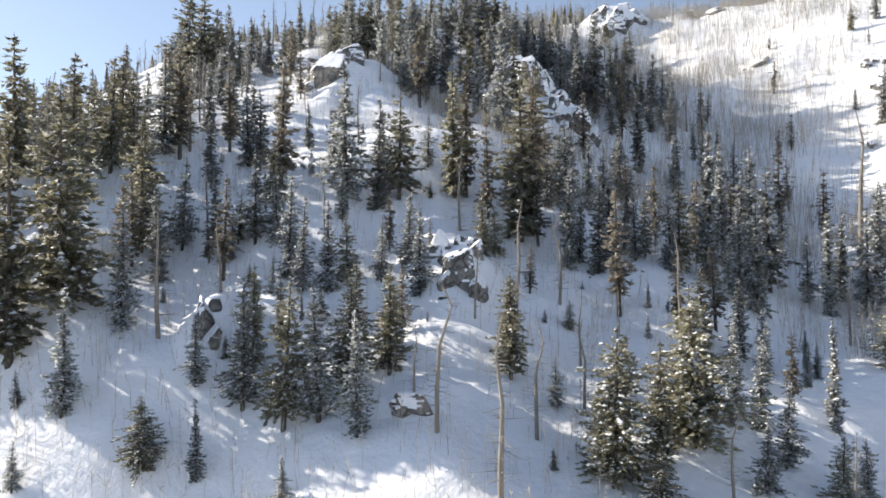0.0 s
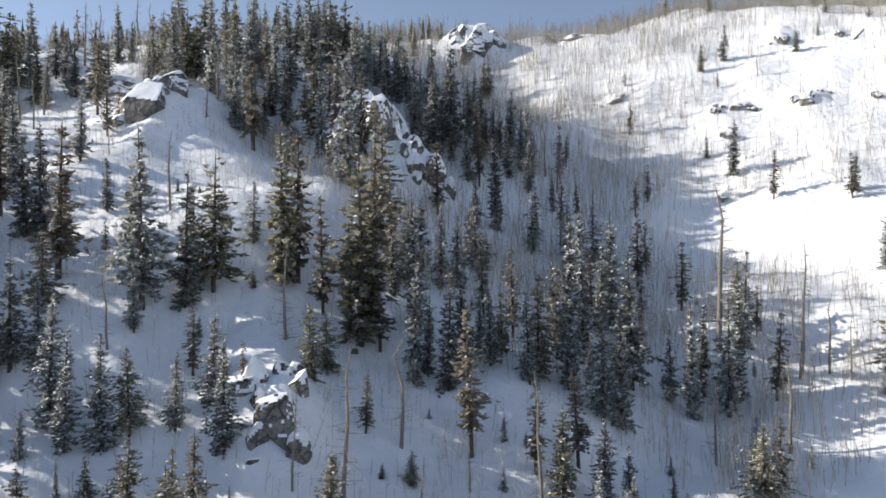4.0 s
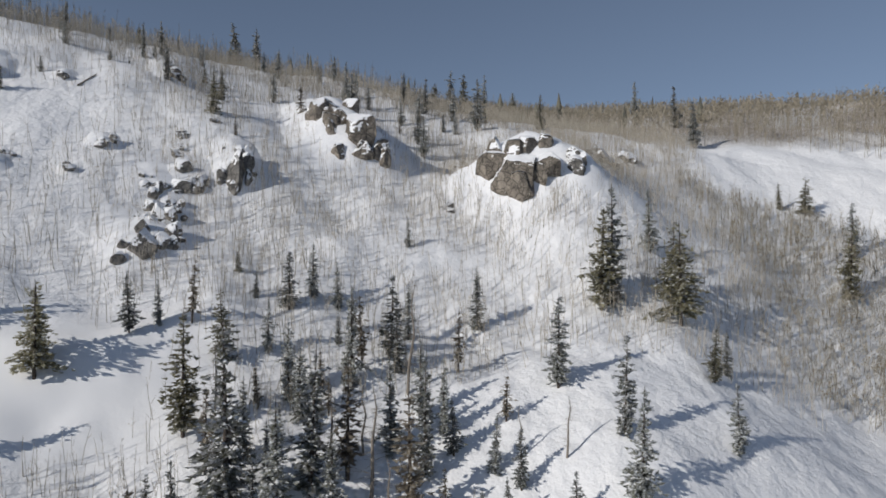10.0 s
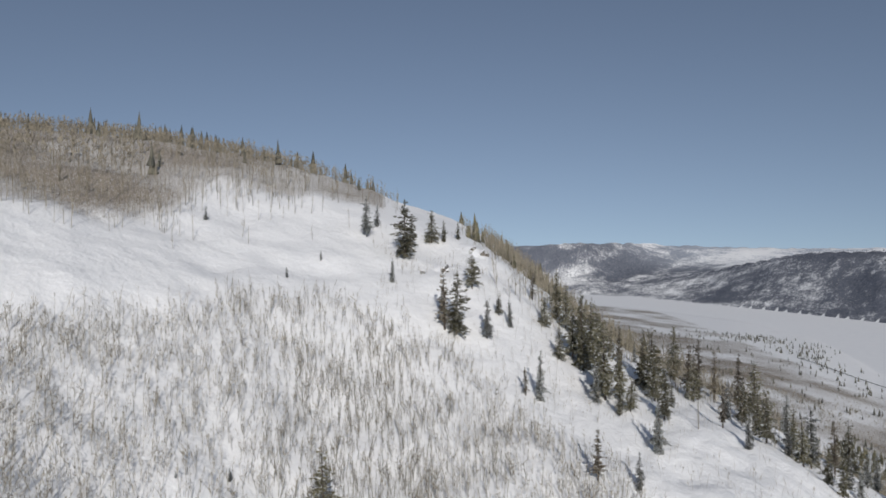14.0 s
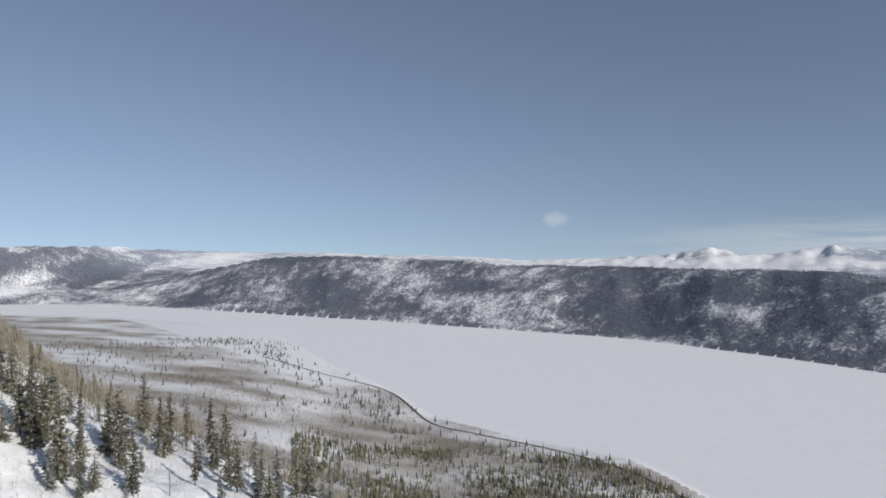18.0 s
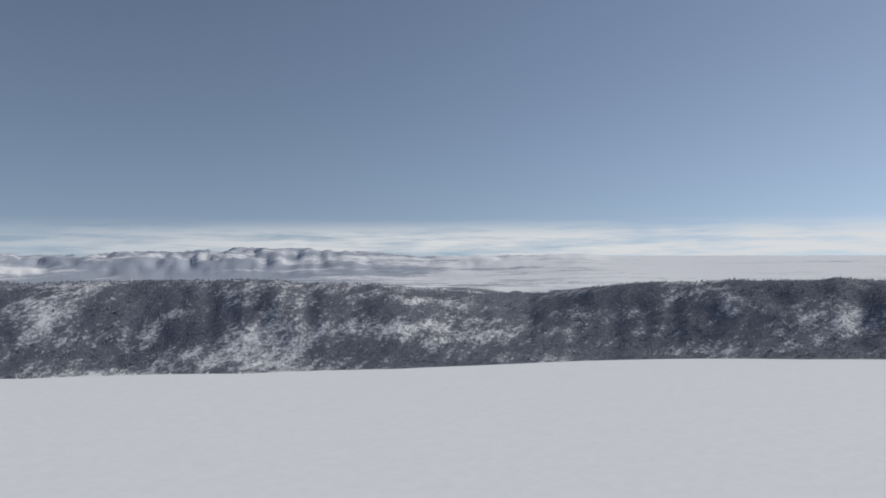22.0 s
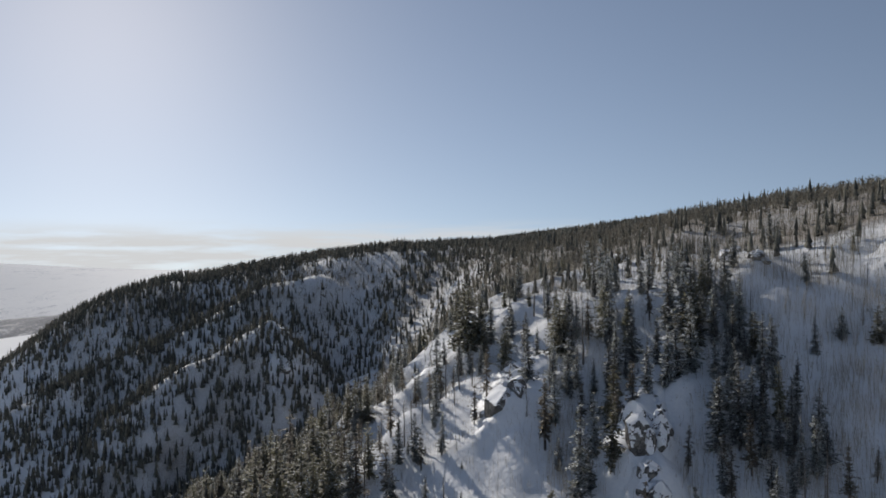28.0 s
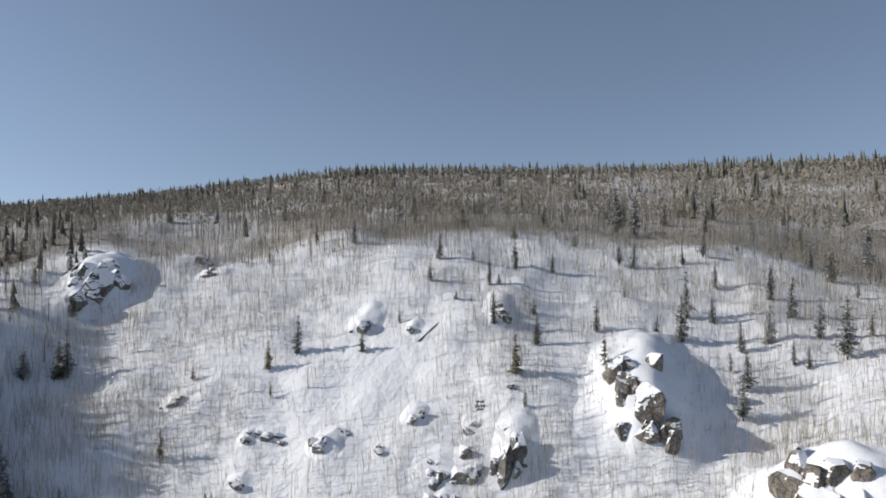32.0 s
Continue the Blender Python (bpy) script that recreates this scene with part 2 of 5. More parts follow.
def needle_material(name, dark, pale, dusted=0.3):
    mat, nodes, links, bsdf = material(name, 0.6)
    info = nodes.new("ShaderNodeObjectInfo")
    tone = noise_node(nodes, links, 1.1, 3.0, 0.6)
    col = ramp(nodes, links, tone, [(0.3, dark), (0.7, pale)])
    # snow dust caught among the needles
    dust = noise_node(nodes, links, 42.0, 3.0, 0.7)
    dust = ramp(nodes, links, dust, [(0.66 - dusted * 0.3, (0, 0, 0)), (0.76 - dusted * 0.3, (1, 1, 1))])
    dust = math_node(nodes, links, "MULTIPLY", dust, 0.7)
    col = mixed(nodes, links, dust, col, (0.62, 0.64, 0.68))
    hsv = nodes.new("ShaderNodeHueSaturation")
    links.new(col, hsv.inputs["Color"])
    links.new(math_node(nodes, links, "MULTIPLY_ADD", info.outputs["Random"], 0.7), hsv.inputs["Value"])
    hsv.inputs["Value"].links[0].from_node.inputs[2].default_value = 0.65
    links.new(hsv.outputs[0], bsdf.inputs["Base Color"])
    # thin needles let some light through
    glow = nodes.new("ShaderNodeBsdfTranslucent")
    links.new(hsv.outputs[0], glow.inputs["Color"])
    share = nodes.new("ShaderNodeMixShader")
    share.inputs[0].default_value = 0.48
    links.new(bsdf.outputs[0], share.inputs[1])
    links.new(glow.outputs[0], share.inputs[2])
    links.new(share.outputs[0], nodes["Material Output"].inputs["Surface"])
    return mat


def bark_material(name, dark, pale, scale=2.0):
    mat, nodes, links, bsdf = material(name, 0.9)
    tone = noise_node(nodes, links, scale, 5.0, 0.7, (1, 1, 0.35))
    links.new(ramp(nodes, links, tone, [(0.3, dark), (0.7, pale)]), bsdf.inputs["Base Color"])
    return mat


def island_material(name, dark, pale):
    """For joined thickets: each stem takes its own tone."""
    mat, nodes, links, bsdf = material(name, 0.9)
    geo = nodes.new("ShaderNodeNewGeometry")
    links.new(ramp(nodes, links, geo.outputs["Random Per Island"], [(0.0, dark), (1.0, pale)]), bsdf.inputs["Base Color"])
    return mat


SNOW_GROUND = snow_material()
SNOW = plain_snow_material()
ROCK_GREY = rock_material("grey_rock", (0.055, 0.052, 0.049), (0.15, 0.142, 0.132), (0.29, 0.27, 0.24))
ROCK_TAN = rock_material("tan_rock", (0.06, 0.052, 0.045), (0.19, 0.165, 0.135), (0.33, 0.29, 0.24))
NEEDLES_DARK = needle_material("spruce_needles", (0.115, 0.122, 0.098), (0.31, 0.31, 0.245), 0.66)
NEEDLES_OLIVE = needle_material("fir_needles", (0.145, 0.138, 0.088), (0.37, 0.34, 0.21), 0.45)
NEEDLES_BROWN = needle_material("dead_needles", (0.15, 0.13, 0.10), (0.38, 0.33, 0.255))
BARK = bark_material("conifer_bark", (0.045, 0.036, 0.030), (0.13, 0.105, 0.085))
BARK_GREY = bark_material("weathered_wood", (0.13, 0.112, 0.092), (0.34, 0.30, 0.255))
ASPEN = island_material("aspen_stems", (0.29, 0.255, 0.20), (0.53, 0.48, 0.40))
THICKET = island_material("far_aspen_stems", (0.162, 0.141, 0.106), (0.365, 0.326, 0.252))
FAR_NEEDLES = island_material("far_conifers", (0.060, 0.062, 0.053), (0.185, 0.175, 0.132))
OLIVE_FAR = island_material("far_olive_conifers", (0.062, 0.062, 0.040), (0.20, 0.182, 0.112))
# far trees, paled and blued by distance haze put into their colour
HAZED_TREES = island_material("hazed_trees", (0.074, 0.083, 0.105), (0.19, 0.203, 0.238))
ROAD = bark_material("road_asphalt", (0.045, 0.045, 0.048), (0.10, 0.10, 0.105), 0.3)


# ---- the lie of the land ----
# Heights along spokes from the middle of the bowl, bearing clockwise from +y, at these distances.
BOWL = (88.0, 0.0)
SPOKE_R = (0, 30, 60, 90, 115, 140, 170, 205, 250, 320, 430, 600, 850)
SPOKES = []


def section(bearing, *heights):
    SPOKES.append((-34, *heights))


section(0, -24, -10, 5, 18, 32, 53, 73, 83, 95, 110, 131, 139)
section(10, -21, -5, 11, 26, 44, 64, 82, 89, 99, 118, 143, 150)
section(20, -19, -1, 14, 31, 51, 70, 83, 91, 99, 119, 143, 150)
section(30, -17, 3, 16, 34, 51, 67, 79, 88, 96, 118, 143, 154)
section(40, -17, 7, 18, 36, 47, 63, 76, 86, 96, 118, 142, 153)
section(50, -17, 5, 21, 45, 51, 61, 69, 78, 93, 117, 140, 148)
section(60, -18, 1, 15, 31, 42, 56, 65, 75, 90, 114, 135, 146)
section(70, -21, -5, 7, 19, 33, 50, 63, 75, 91, 111, 127, 141)
section(80, -23, -10, 0, 10, 24, 42, 58, 73, 91, 108, 122, 134)
section(90, -26, -15, -6, 4, 18, 36, 51, 69, 91, 106, 116, 125)
section(100, -28, -19, -10, -1, 12, 29, 45, 63, 86, 98, 106, 111)
section(110, -29, -22, -13, -5, 6, 22, 39, 56, 72, 77, 87, 82)
section(120, -31, -24, -15, -7, 3, 15, 32, 43, 44, 52, 43, 22)
section(130, -33, -26, -18, -10, -2, 5, 10, 10, 0, -17, -50, -94)
section(140, -34, -29, -22, -15, -8, -4, -5, -11, -35, -83, -128, -176)
section(150, -35, -32, -27, -24, -20, -20, -25, -38, -65, -114, -159, -214)
section(160, -36, -34, -32, -31, -31, -34, -42, -56, -80, -123, -173, -234)
section(170, -37, -37, -36, -37, -38, -43, -50, -62, -86, -129, -186, -250)
section(180, -38, -39, -39, -41, -44, -48, -56, -68, -92, -135, -195, -261)
section(190, -39, -40, -42, -44, -47, -52, -60, -73, -98, -141, -200, -268)
section(200, -39, -41, -43, -46, -49, -55, -64, -78, -103, -146, -205, -272)
section(210, -40, -42, -45, -47, -51, -58, -67, -82, -109, -152, -211, -277)
section(220, -40, -43, -46, -49, -53, -60, -71, -87, -115, -159, -218, -280)
section(230, -39, -43, -47, -51, -56, -63, -74, -90, -118, -164, -222, -279)
section(240, -39, -42, -47, -53, -58, -65, -75, -91, -120, -166, -219, -270)
section(250, -38, -40, -46, -53, -58, -65, -74, -89, -119, -168, -215, -253)
section(260, -37, -38, -43, -50, -56, -61, -68, -83, -117, -164, -206, -228)
section(270, -36, -35, -36, -43, -50, -55, -60, -71, -106, -133, -137, -192)
section(280, -35, -31, -29, -34, -42, -52, -59, -69, -104, -122, -45, -115)
section(290, -34, -28, -22, -23, -30, -44, -59, -70, -80, -50, 32, -23)
section(300, -33, -26, -17, -11, -9, -17, -36, -45, -48, -30, 52, 33)
section(310, -32, -25, -14, -3, 8, 16, 15, 11, -6, -8, 67, 63)
section(320, -30, -23, -12, 2, 18, 30, 39, 49, 45, 57, 74, 79)
section(330, -29, -20, -9, 2, 18, 33, 53, 63, 71, 78, 87, 96)
section(340, -28, -17, -5, 3, 18, 40, 63, 71, 85, 93, 101, 109)
section(350, -26, -14, -2, 8, 22, 43, 66, 81, 92, 102, 114, 123)

# The lake basin: bearing, near shore, far shore, and the slope up to the crest behind it as seen from over the bowl.
BASIN = []


def basin(bearing, near, far, crest):
    BASIN.append((bearing, near, far, crest))


basin(108, 3600, 4700, -0.035)
basin(122, 3900, 4600, -0.045)
basin(129, 3600, 4450, -0.048)
basin(133.5, 3300, 4120, -0.053)
basin(136.5, 3100, 3880, -0.042)
basin(140, 2900, 3616, -0.027)
basin(143, 2600, 3430, -0.017)
basin(145, 2400, 3300, -0.012)
basin(149, 1800, 3080, -0.011)
basin(153, 1520, 2930, -0.014)
basin(157, 1230, 2760, -0.017)
basin(165, 1085, 2540, -0.026)
basin(173, 1010, 2380, -0.028)
basin(180, 850, 2190, -0.031)
basin(190, 800, 1960, -0.038)
basin(205, 780, 1805, -0.041)
basin(217, 780, 1795, -0.054)
basin(223, 790, 1835, -0.067)
basin(225.8, 795, 1860, -0.075)
basin(228, 800, 1885, -0.079)
basin(230.2, 807, 1915, -0.070)
basin(233, 815, 1950, -0.056)
basin(238, 830, 2015, -0.046)
basin(248, 894, 2140, -0.043)
basin(257, 990, 2315, -0.036)
basin(264, 1100, 2350, -0.044)
basin(269, 1200, 2480, -0.060)
basin(272, 1350, 2620, -0.088)
basin(277, 1500, 2900, -0.100)
basin(284, 1500, 3000, -0.079)
basin(290, 1500, 3000, -0.085)
basin(300, 1600, 3100, -0.085)
LAKE_Z = -240.0


def lattice(ix, iy, seed):
    """Repeatable random values in 0..1 at whole coordinates."""
    n = (ix * 374761393 + iy * 668265263 + seed * 1274126177) & 0xFFFFFFFF
    n = ((n ^ (n >> 13)) * 1103515245) & 0xFFFFFFFF
    n = (n ^ (n >> 16)) * 2246822519 & 0xFFFFFFFF
    return ((n ^ (n >> 15)) & 0xFFFFFF) / float(0xFFFFFF)


def value_noise(x, y, seed=0):
    x, y = np.asarray(x, float), np.asarray(y, float)
    ix, iy = np.floor(x).astype(np.int64), np.floor(y).astype(np.int64)
    fx, fy = x - ix, y - iy
    fx, fy = fx * fx * (3 - 2 * fx), fy * fy * (3 - 2 * fy)
    low = lattice(ix, iy, seed) * (1 - fx) + lattice(ix + 1, iy, seed) * fx
    high = lattice(ix, iy + 1, seed) * (1 - fx) + lattice(ix + 1, iy + 1, seed) * fx
    return low * (1 - fy) + high * fy


def fbm(x, y, octaves=4, seed=0):
    """Layered noise, about -1..1."""
    total, amp, norm = 0.0, 1.0, 0.0
    for k in range(octaves):
        total = total + amp * (2 * value_noise(np.asarray(x) * 2 ** k, np.asarray(y) * 2 ** k, seed + 17 * k) - 1)
        norm, amp = norm + amp, amp * 0.5
    return total / norm


def smooth(a, b, v):
    s = np.clip((v - a) / (b - a), 0, 1)
    return s * s * (3 - 2 * s)


def cubic(p0, p1, p2, p3, s):
    return p1 + 0.5 * s * (p2 - p0 + s * (2 * p0 - 5 * p1 + 4 * p2 - p3 + s * (3 * (p1 - p2) + p3 - p0)))


SPOKE_Z = np.array(SPOKES, float)
BASIN_T = np.array(BASIN, float)


def polar(x, y):
    dx, dy = np.asarray(x, float) - BOWL[0], np.asarray(y, float) - BOWL[1]
    return np.degrees(np.arctan2(dx, dy)) % 360, np.hypot(dx, dy)


def hill_z(bearing, r):
    """The hill itself, from its spokes, smoothly between them."""
    n, step = len(SPOKE_Z), 360 / len(SPOKE_Z)
    k = np.floor(bearing / step).astype(int)
    s = bearing / step - k
    radii = np.array(SPOKE_R, float)
    j = np.clip(np.searchsorted(radii, r, side="right") - 1, 0, len(radii) - 2)
    u = np.clip((r - radii[j]) / (radii[j + 1] - radii[j]), 0, 1)

    def at(col):
        col = np.clip(col, 0, len(radii) - 1)
        return cubic(*(SPOKE_Z[(k + d) % n, col] for d in (-1, 0, 1, 2)), s)

    return cubic(at(j - 1), at(j), at(j + 1), at(j + 2), u)


def basin_z(bearing, r):
    """The lake, the wooded ridge beyond it and the plain and ranges behind."""
    near, far, crest = (np.interp(bearing, BASIN_T[:, 0], BASIN_T[:, c]) for c in (1, 2, 3))
    wide = np.clip((4900 - far) * 0.45, 120, 430)
    top_r = far + wide
    top_z = 64 + crest * top_r + 9 * fbm(bearing * 0.3, bearing * 0, 3, 51)
    a = np.radians(bearing)
    px, py = r * np.sin(a), r * np.cos(a)
    ribs = fbm(bearing * 0.35, r * 0.0012, 3, 5) - 0.8 * np.abs(fbm((np.radians(bearing) * 2200 - 0.45 * r) / 95, r / 420, 4, 15))
    rise = smooth(0, 1, (r - far) / wide)
    slope = LAKE_Z + (top_z - LAKE_Z) * (0.55 * np.clip((r - far) / wide, 0, 1) + 0.45 * rise)
    slope = slope + 34 * fbm(px * 0.0036, py * 0.0036, 4, 61) * np.sin(np.pi * np.clip((r - far) / wide, 0, 1)) ** 0.7
    slope = slope + ribs * 10 * np.sin(np.pi * np.clip((r - far) / wide, 0, 1))
    # behind the crest: a dip, then the plain climbing to the far ranges
    away = np.clip((r - top_r) / np.maximum(4950 - top_r, 60), 0, 1)
    dip = 34 * smooth(0, 0.12, away)
    end = 64 + np.interp(bearing, [100, 130, 150, 164, 220, 232, 300], [-0.010, -0.012, -0.022, -0.034, -0.034, -0.014, -0.012]) * 4950
    ranges = np.interp(bearing, [100, 122, 130, 140, 150, 160, 165, 172, 176, 179.2, 182.5, 187.4, 190, 196, 205, 212, 217, 223, 234, 300], [78, 84, 80, 62, 68, 78, 78, 92, 105, 152, 104, 158, 128, 152, 168, 158, 124, 96, 14, 6])
    peaks = 1.06 + 0.10 * fbm(bearing * 0.4, away * 3.0, 4, 9) - (0.42 - 0.22 * smooth(205, 215, bearing)) * np.abs(fbm(bearing * 0.9, away * (7.0 - 2.0 * smooth(200, 212, bearing)), 5, 19))
    ranges = ranges * smooth(0.45, 0.9, away) * peaks
    ranges = ranges + (12 - 11 * smooth(220, 234, bearing)) * smooth(0.2, 0.6, away) * fbm(px * 0.004, py * 0.004, 4, 3)
    # the notches of the crest do not run on into the plain
    level = np.interp(bearing, [100, 132, 146, 205, 240, 257, 275, 300], [-0.047, -0.050, -0.012, -0.041, -0.052, -0.040, -0.095, -0.085])
    base = top_z + (64 + level * top_r - top_z) * smooth(0, 0.10, away)
    beyond = base - dip + (end - base + dip) * away + ranges
    shore = LAKE_Z + np.where(r < near, 3 + 0.03 * (near - r), 0.0)
    return np.where(r < far, shore, np.where(r < top_r, slope, beyond))


# The spurs that run down to the west: their crest lines, and how steeply they fall on either hand.
SPURS = [
    (((-50, 175, 49), (-66, 140, 29), (-77, 112, 7), (-95, 78, -36), (-112, 48, -75)), 0.72),
    (((-350, 318, 52), (-368, 280, 43), (-366, 247, 28), (-384, 166, -5), (-410, 136, -24), (-430, 108, -46), (-450, 70, -80)), 0.85),
    (((-300, 235, 24), (-318, 190, -4), (-340, 140, -40), (-366, 100, -78)), 0.85),
]


def spur_z(x, y, crest, fall):
    best = np.full(np.shape(x), -1e4)
    for (x0, y0, z0), (x1, y1, z1) in zip(crest[:-1], crest[1:]):
        dx, dy = x1 - x0, y1 - y0
        s = np.clip(((x - x0) * dx + (y - y0) * dy) / (dx * dx + dy * dy), 0, 1)
        away = np.hypot(x - x0 - s * dx, y - y0 - s * dy)
        best = np.maximum(best, z0 + (z1 - z0) * s - fall * (np.sqrt(away * away + 36) - 6))
    return best


# Swells of the ground: middle, radius, height.
SWELLS = [(99, 166, 17, 2.2), (46, 191, 20, -6.2), (19, 130, 9, 4.0), (150, 152, 20, -2.0), (-58, 82, 20, 15.0), (-36, 60, 14, 7.1), (-20, 84, 11, 4.2), (-30, 103, 13, -4.9), (-46, 100, 14, 6.4), (27, 89, 13, 4.5), (3, 68, 8, 1.8)]


def ground_z(x, y):
    """The height of the ground, for arrays or single places."""
    bearing, r = polar(x, y)
    x, y = np.asarray(x, float), np.asarray(y, float)
    hill = hill_z(bearing, np.minimum(r, 849.9))
    hill = hill - np.maximum(r - 850, 0) * 0.02
    low = basin_z(bearing, np.maximum(r, 1.0))
    inside = smooth(108, 128, bearing) * (1 - smooth(282, 302, bearing))
    start = np.interp(bearing, [108, 140, 160, 180, 245, 262, 275, 290, 302], [900, 640, 620, 560, 560, 640, 820, 1000, 1100])
    t = smooth(start, start + 280, r) * inside
    z = hill * (1 - t) + low * t
    z = np.where(inside > 0, np.maximum(z, LAKE_Z), z)
    for crest, fall in SPURS:
        lift = spur_z(x, y, crest, fall)
        z = np.where(lift > z, lift, z)
    for cx, cy, wide, high in SWELLS:
        z = z + high * np.exp(-((x - cx) ** 2 + (y - cy) ** 2) / wide ** 2)
    rough = (1 - smooth(500, 900, r) * inside)
    west = np.exp(-(((x + 180) / 260) ** 2 + ((y - 130) / 200) ** 2))
    z = z + rough * (2.0 * fbm(x / 24, y / 24, 3, 1) + 1.2 * fbm(x / 8, y / 8, 3, 4) + 0.35 * fbm(x / 2.6, y / 2.6, 2, 2)) * smooth(40, 90, r)
    z = z + rough * west * (14 * (0.5 - np.abs(fbm(x / 95 + y / 160, y / 120, 3, 6))) + 7 * (0.5 - np.abs(fbm(x / 34, y / 42, 3, 46))) + 3.0 * fbm(x / 13, y / 13, 2, 48))
    return z


def woods_cover(x, y):
    """How densely the far slopes are wooded, 0 to 1."""
    bearing, r = polar(x, y)
    near, far, crest = (np.interp(bearing, BASIN_T[:, 0], BASIN_T[:, c]) for c in (1, 2, 3))
    inside = (bearing > 108) & (bearing < 302)
    wide = np.clip((4900 - far) * 0.45, 120, 430)
    on_ridge = smooth(far - 5, far, r) * (r < far + wide * 1.35) * inside
    density = 0.57 - 0.03 * (1 - smooth(140, 156, bearing)) - 0.05 * (1 - smooth(131, 143, bearing)) + 0.06 * fbm(bearing * 0.11, r * 0.0015, 3, 21) + 0.15 * fbm(np.radians(bearing) * 2200 / 150 - (r - far) / 260, (r - far) / 85, 4, 23) + 0.035 * smooth(224, 240, bearing)
    ridge = on_ridge * density
    behind = np.where((r >= far + wide * 1.35) & inside, 0.43 + 0.20 * smooth(224, 207, bearing) * smooth(186, 194, bearing) - 0.06 * smooth(160, 166, bearing) * smooth(192, 186, bearing) + 0.10 * smooth(140, 132, bearing) + (0.30 - 0.14 * smooth(220, 234, bearing)) * fbm(bearing * 0.22, r * 0.010, 4, 33), 0)
    flats = (r < far) & (r > near) & (bearing > 256)
    behind = behind + np.where(flats, 0.36 * smooth(258, 264, bearing) + 0.16 * fbm(x / 260, y / 90, 3, 37), 0)
    behind = behind - 0.05 * np.where(inside, smooth(222, 240, bearing), 0) * (behind > 0)
    return np.clip(ridge + behind, 0, 1)


def wood_edge(side):
    """How far out the wood on the plateau begins, by bearing."""
    return np.interp(side, [-60, -33, -20, -15, -11, -6, -1, 3, 9, 13, 22, 41, 55, 66, 72, 80, 88, 95, 98, 104, 112], [300, 258, 226, 214, 228, 214, 212, 200, 193, 190, 202, 202, 185, 171, 180, 190, 195, 214, 243, 244, 262])


def litter_cover(x, y):
    """Where brush and dead grass show through the snow."""
    bearing, r = polar(x, y)
    patch = fbm(np.asarray(x) / 30, np.asarray(y) / 30, 3, 41)
    shore = smooth(560, 700, r) * (r < np.interp(bearing, BASIN_T[:, 0], BASIN_T[:, 1])) * (bearing > 120) * (bearing < 290)
    # clean snow on the flats at the head of the bay
    bay = np.interp(bearing, [130, 138.7, 142, 145.4, 148, 152], [4100, 2290, 1920, 1650, 1580, 1500])
    shore = shore * (1 - 0.9 * smooth(bay - 70, bay + 30, r) * smooth(155, 151, bearing))
    near, far = (np.interp(bearing, BASIN_T[:, 0], BASIN_T[:, c]) for c in (1, 2))
    ice = (r > near) & (r < far) & (bearing > 120) & (bearing < 268)
    side = np.where(bearing > 180, bearing - 360, bearing)
    edge = wood_edge(side)
    wood = smooth(edge, edge + 30, r) * (np.abs(side - 20) < 92) * (r < 900)
    patch = patch + 2.0 * wood
    # wind-swept snowfield in the bowl, and the clean snow of the western spurs
    along, over = (np.asarray(x) - 87) * 0.78 - (np.asarray(y) - 105) * 0.62, (np.asarray(x) - 87) * 0.62 + (np.asarray(y) - 105) * 0.78
    patch = patch - 2.2 * np.exp(-((along / 29) ** 4 + (over / 12) ** 4)) - 0.9 * smooth(255, 262, bearing) * (1 - smooth(315, 325, bearing)) * (r < 1000)
    return (np.clip(0.55 + 0.25 * patch, 0, 1.15) * (1 - shore) + shore * np.clip(0.92 + 0.5 * fbm(np.asarray(x) / 150, np.asarray(y) / 70, 4, 43), 0, 1.3)) * (1 - ice)


def beyond_shore(x, y):
    """How far behind the lake's far shore a place lies."""
    bearing, r = polar(x, y)
    return r - np.interp(bearing, BASIN_T[:, 0], BASIN_T[:, 2])


def haze_cover(x, y):
    """How strongly the woods of the far ranges are tinted with painted distance haze."""
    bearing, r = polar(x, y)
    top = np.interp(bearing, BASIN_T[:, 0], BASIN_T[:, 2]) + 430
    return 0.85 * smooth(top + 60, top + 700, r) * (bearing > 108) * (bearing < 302)


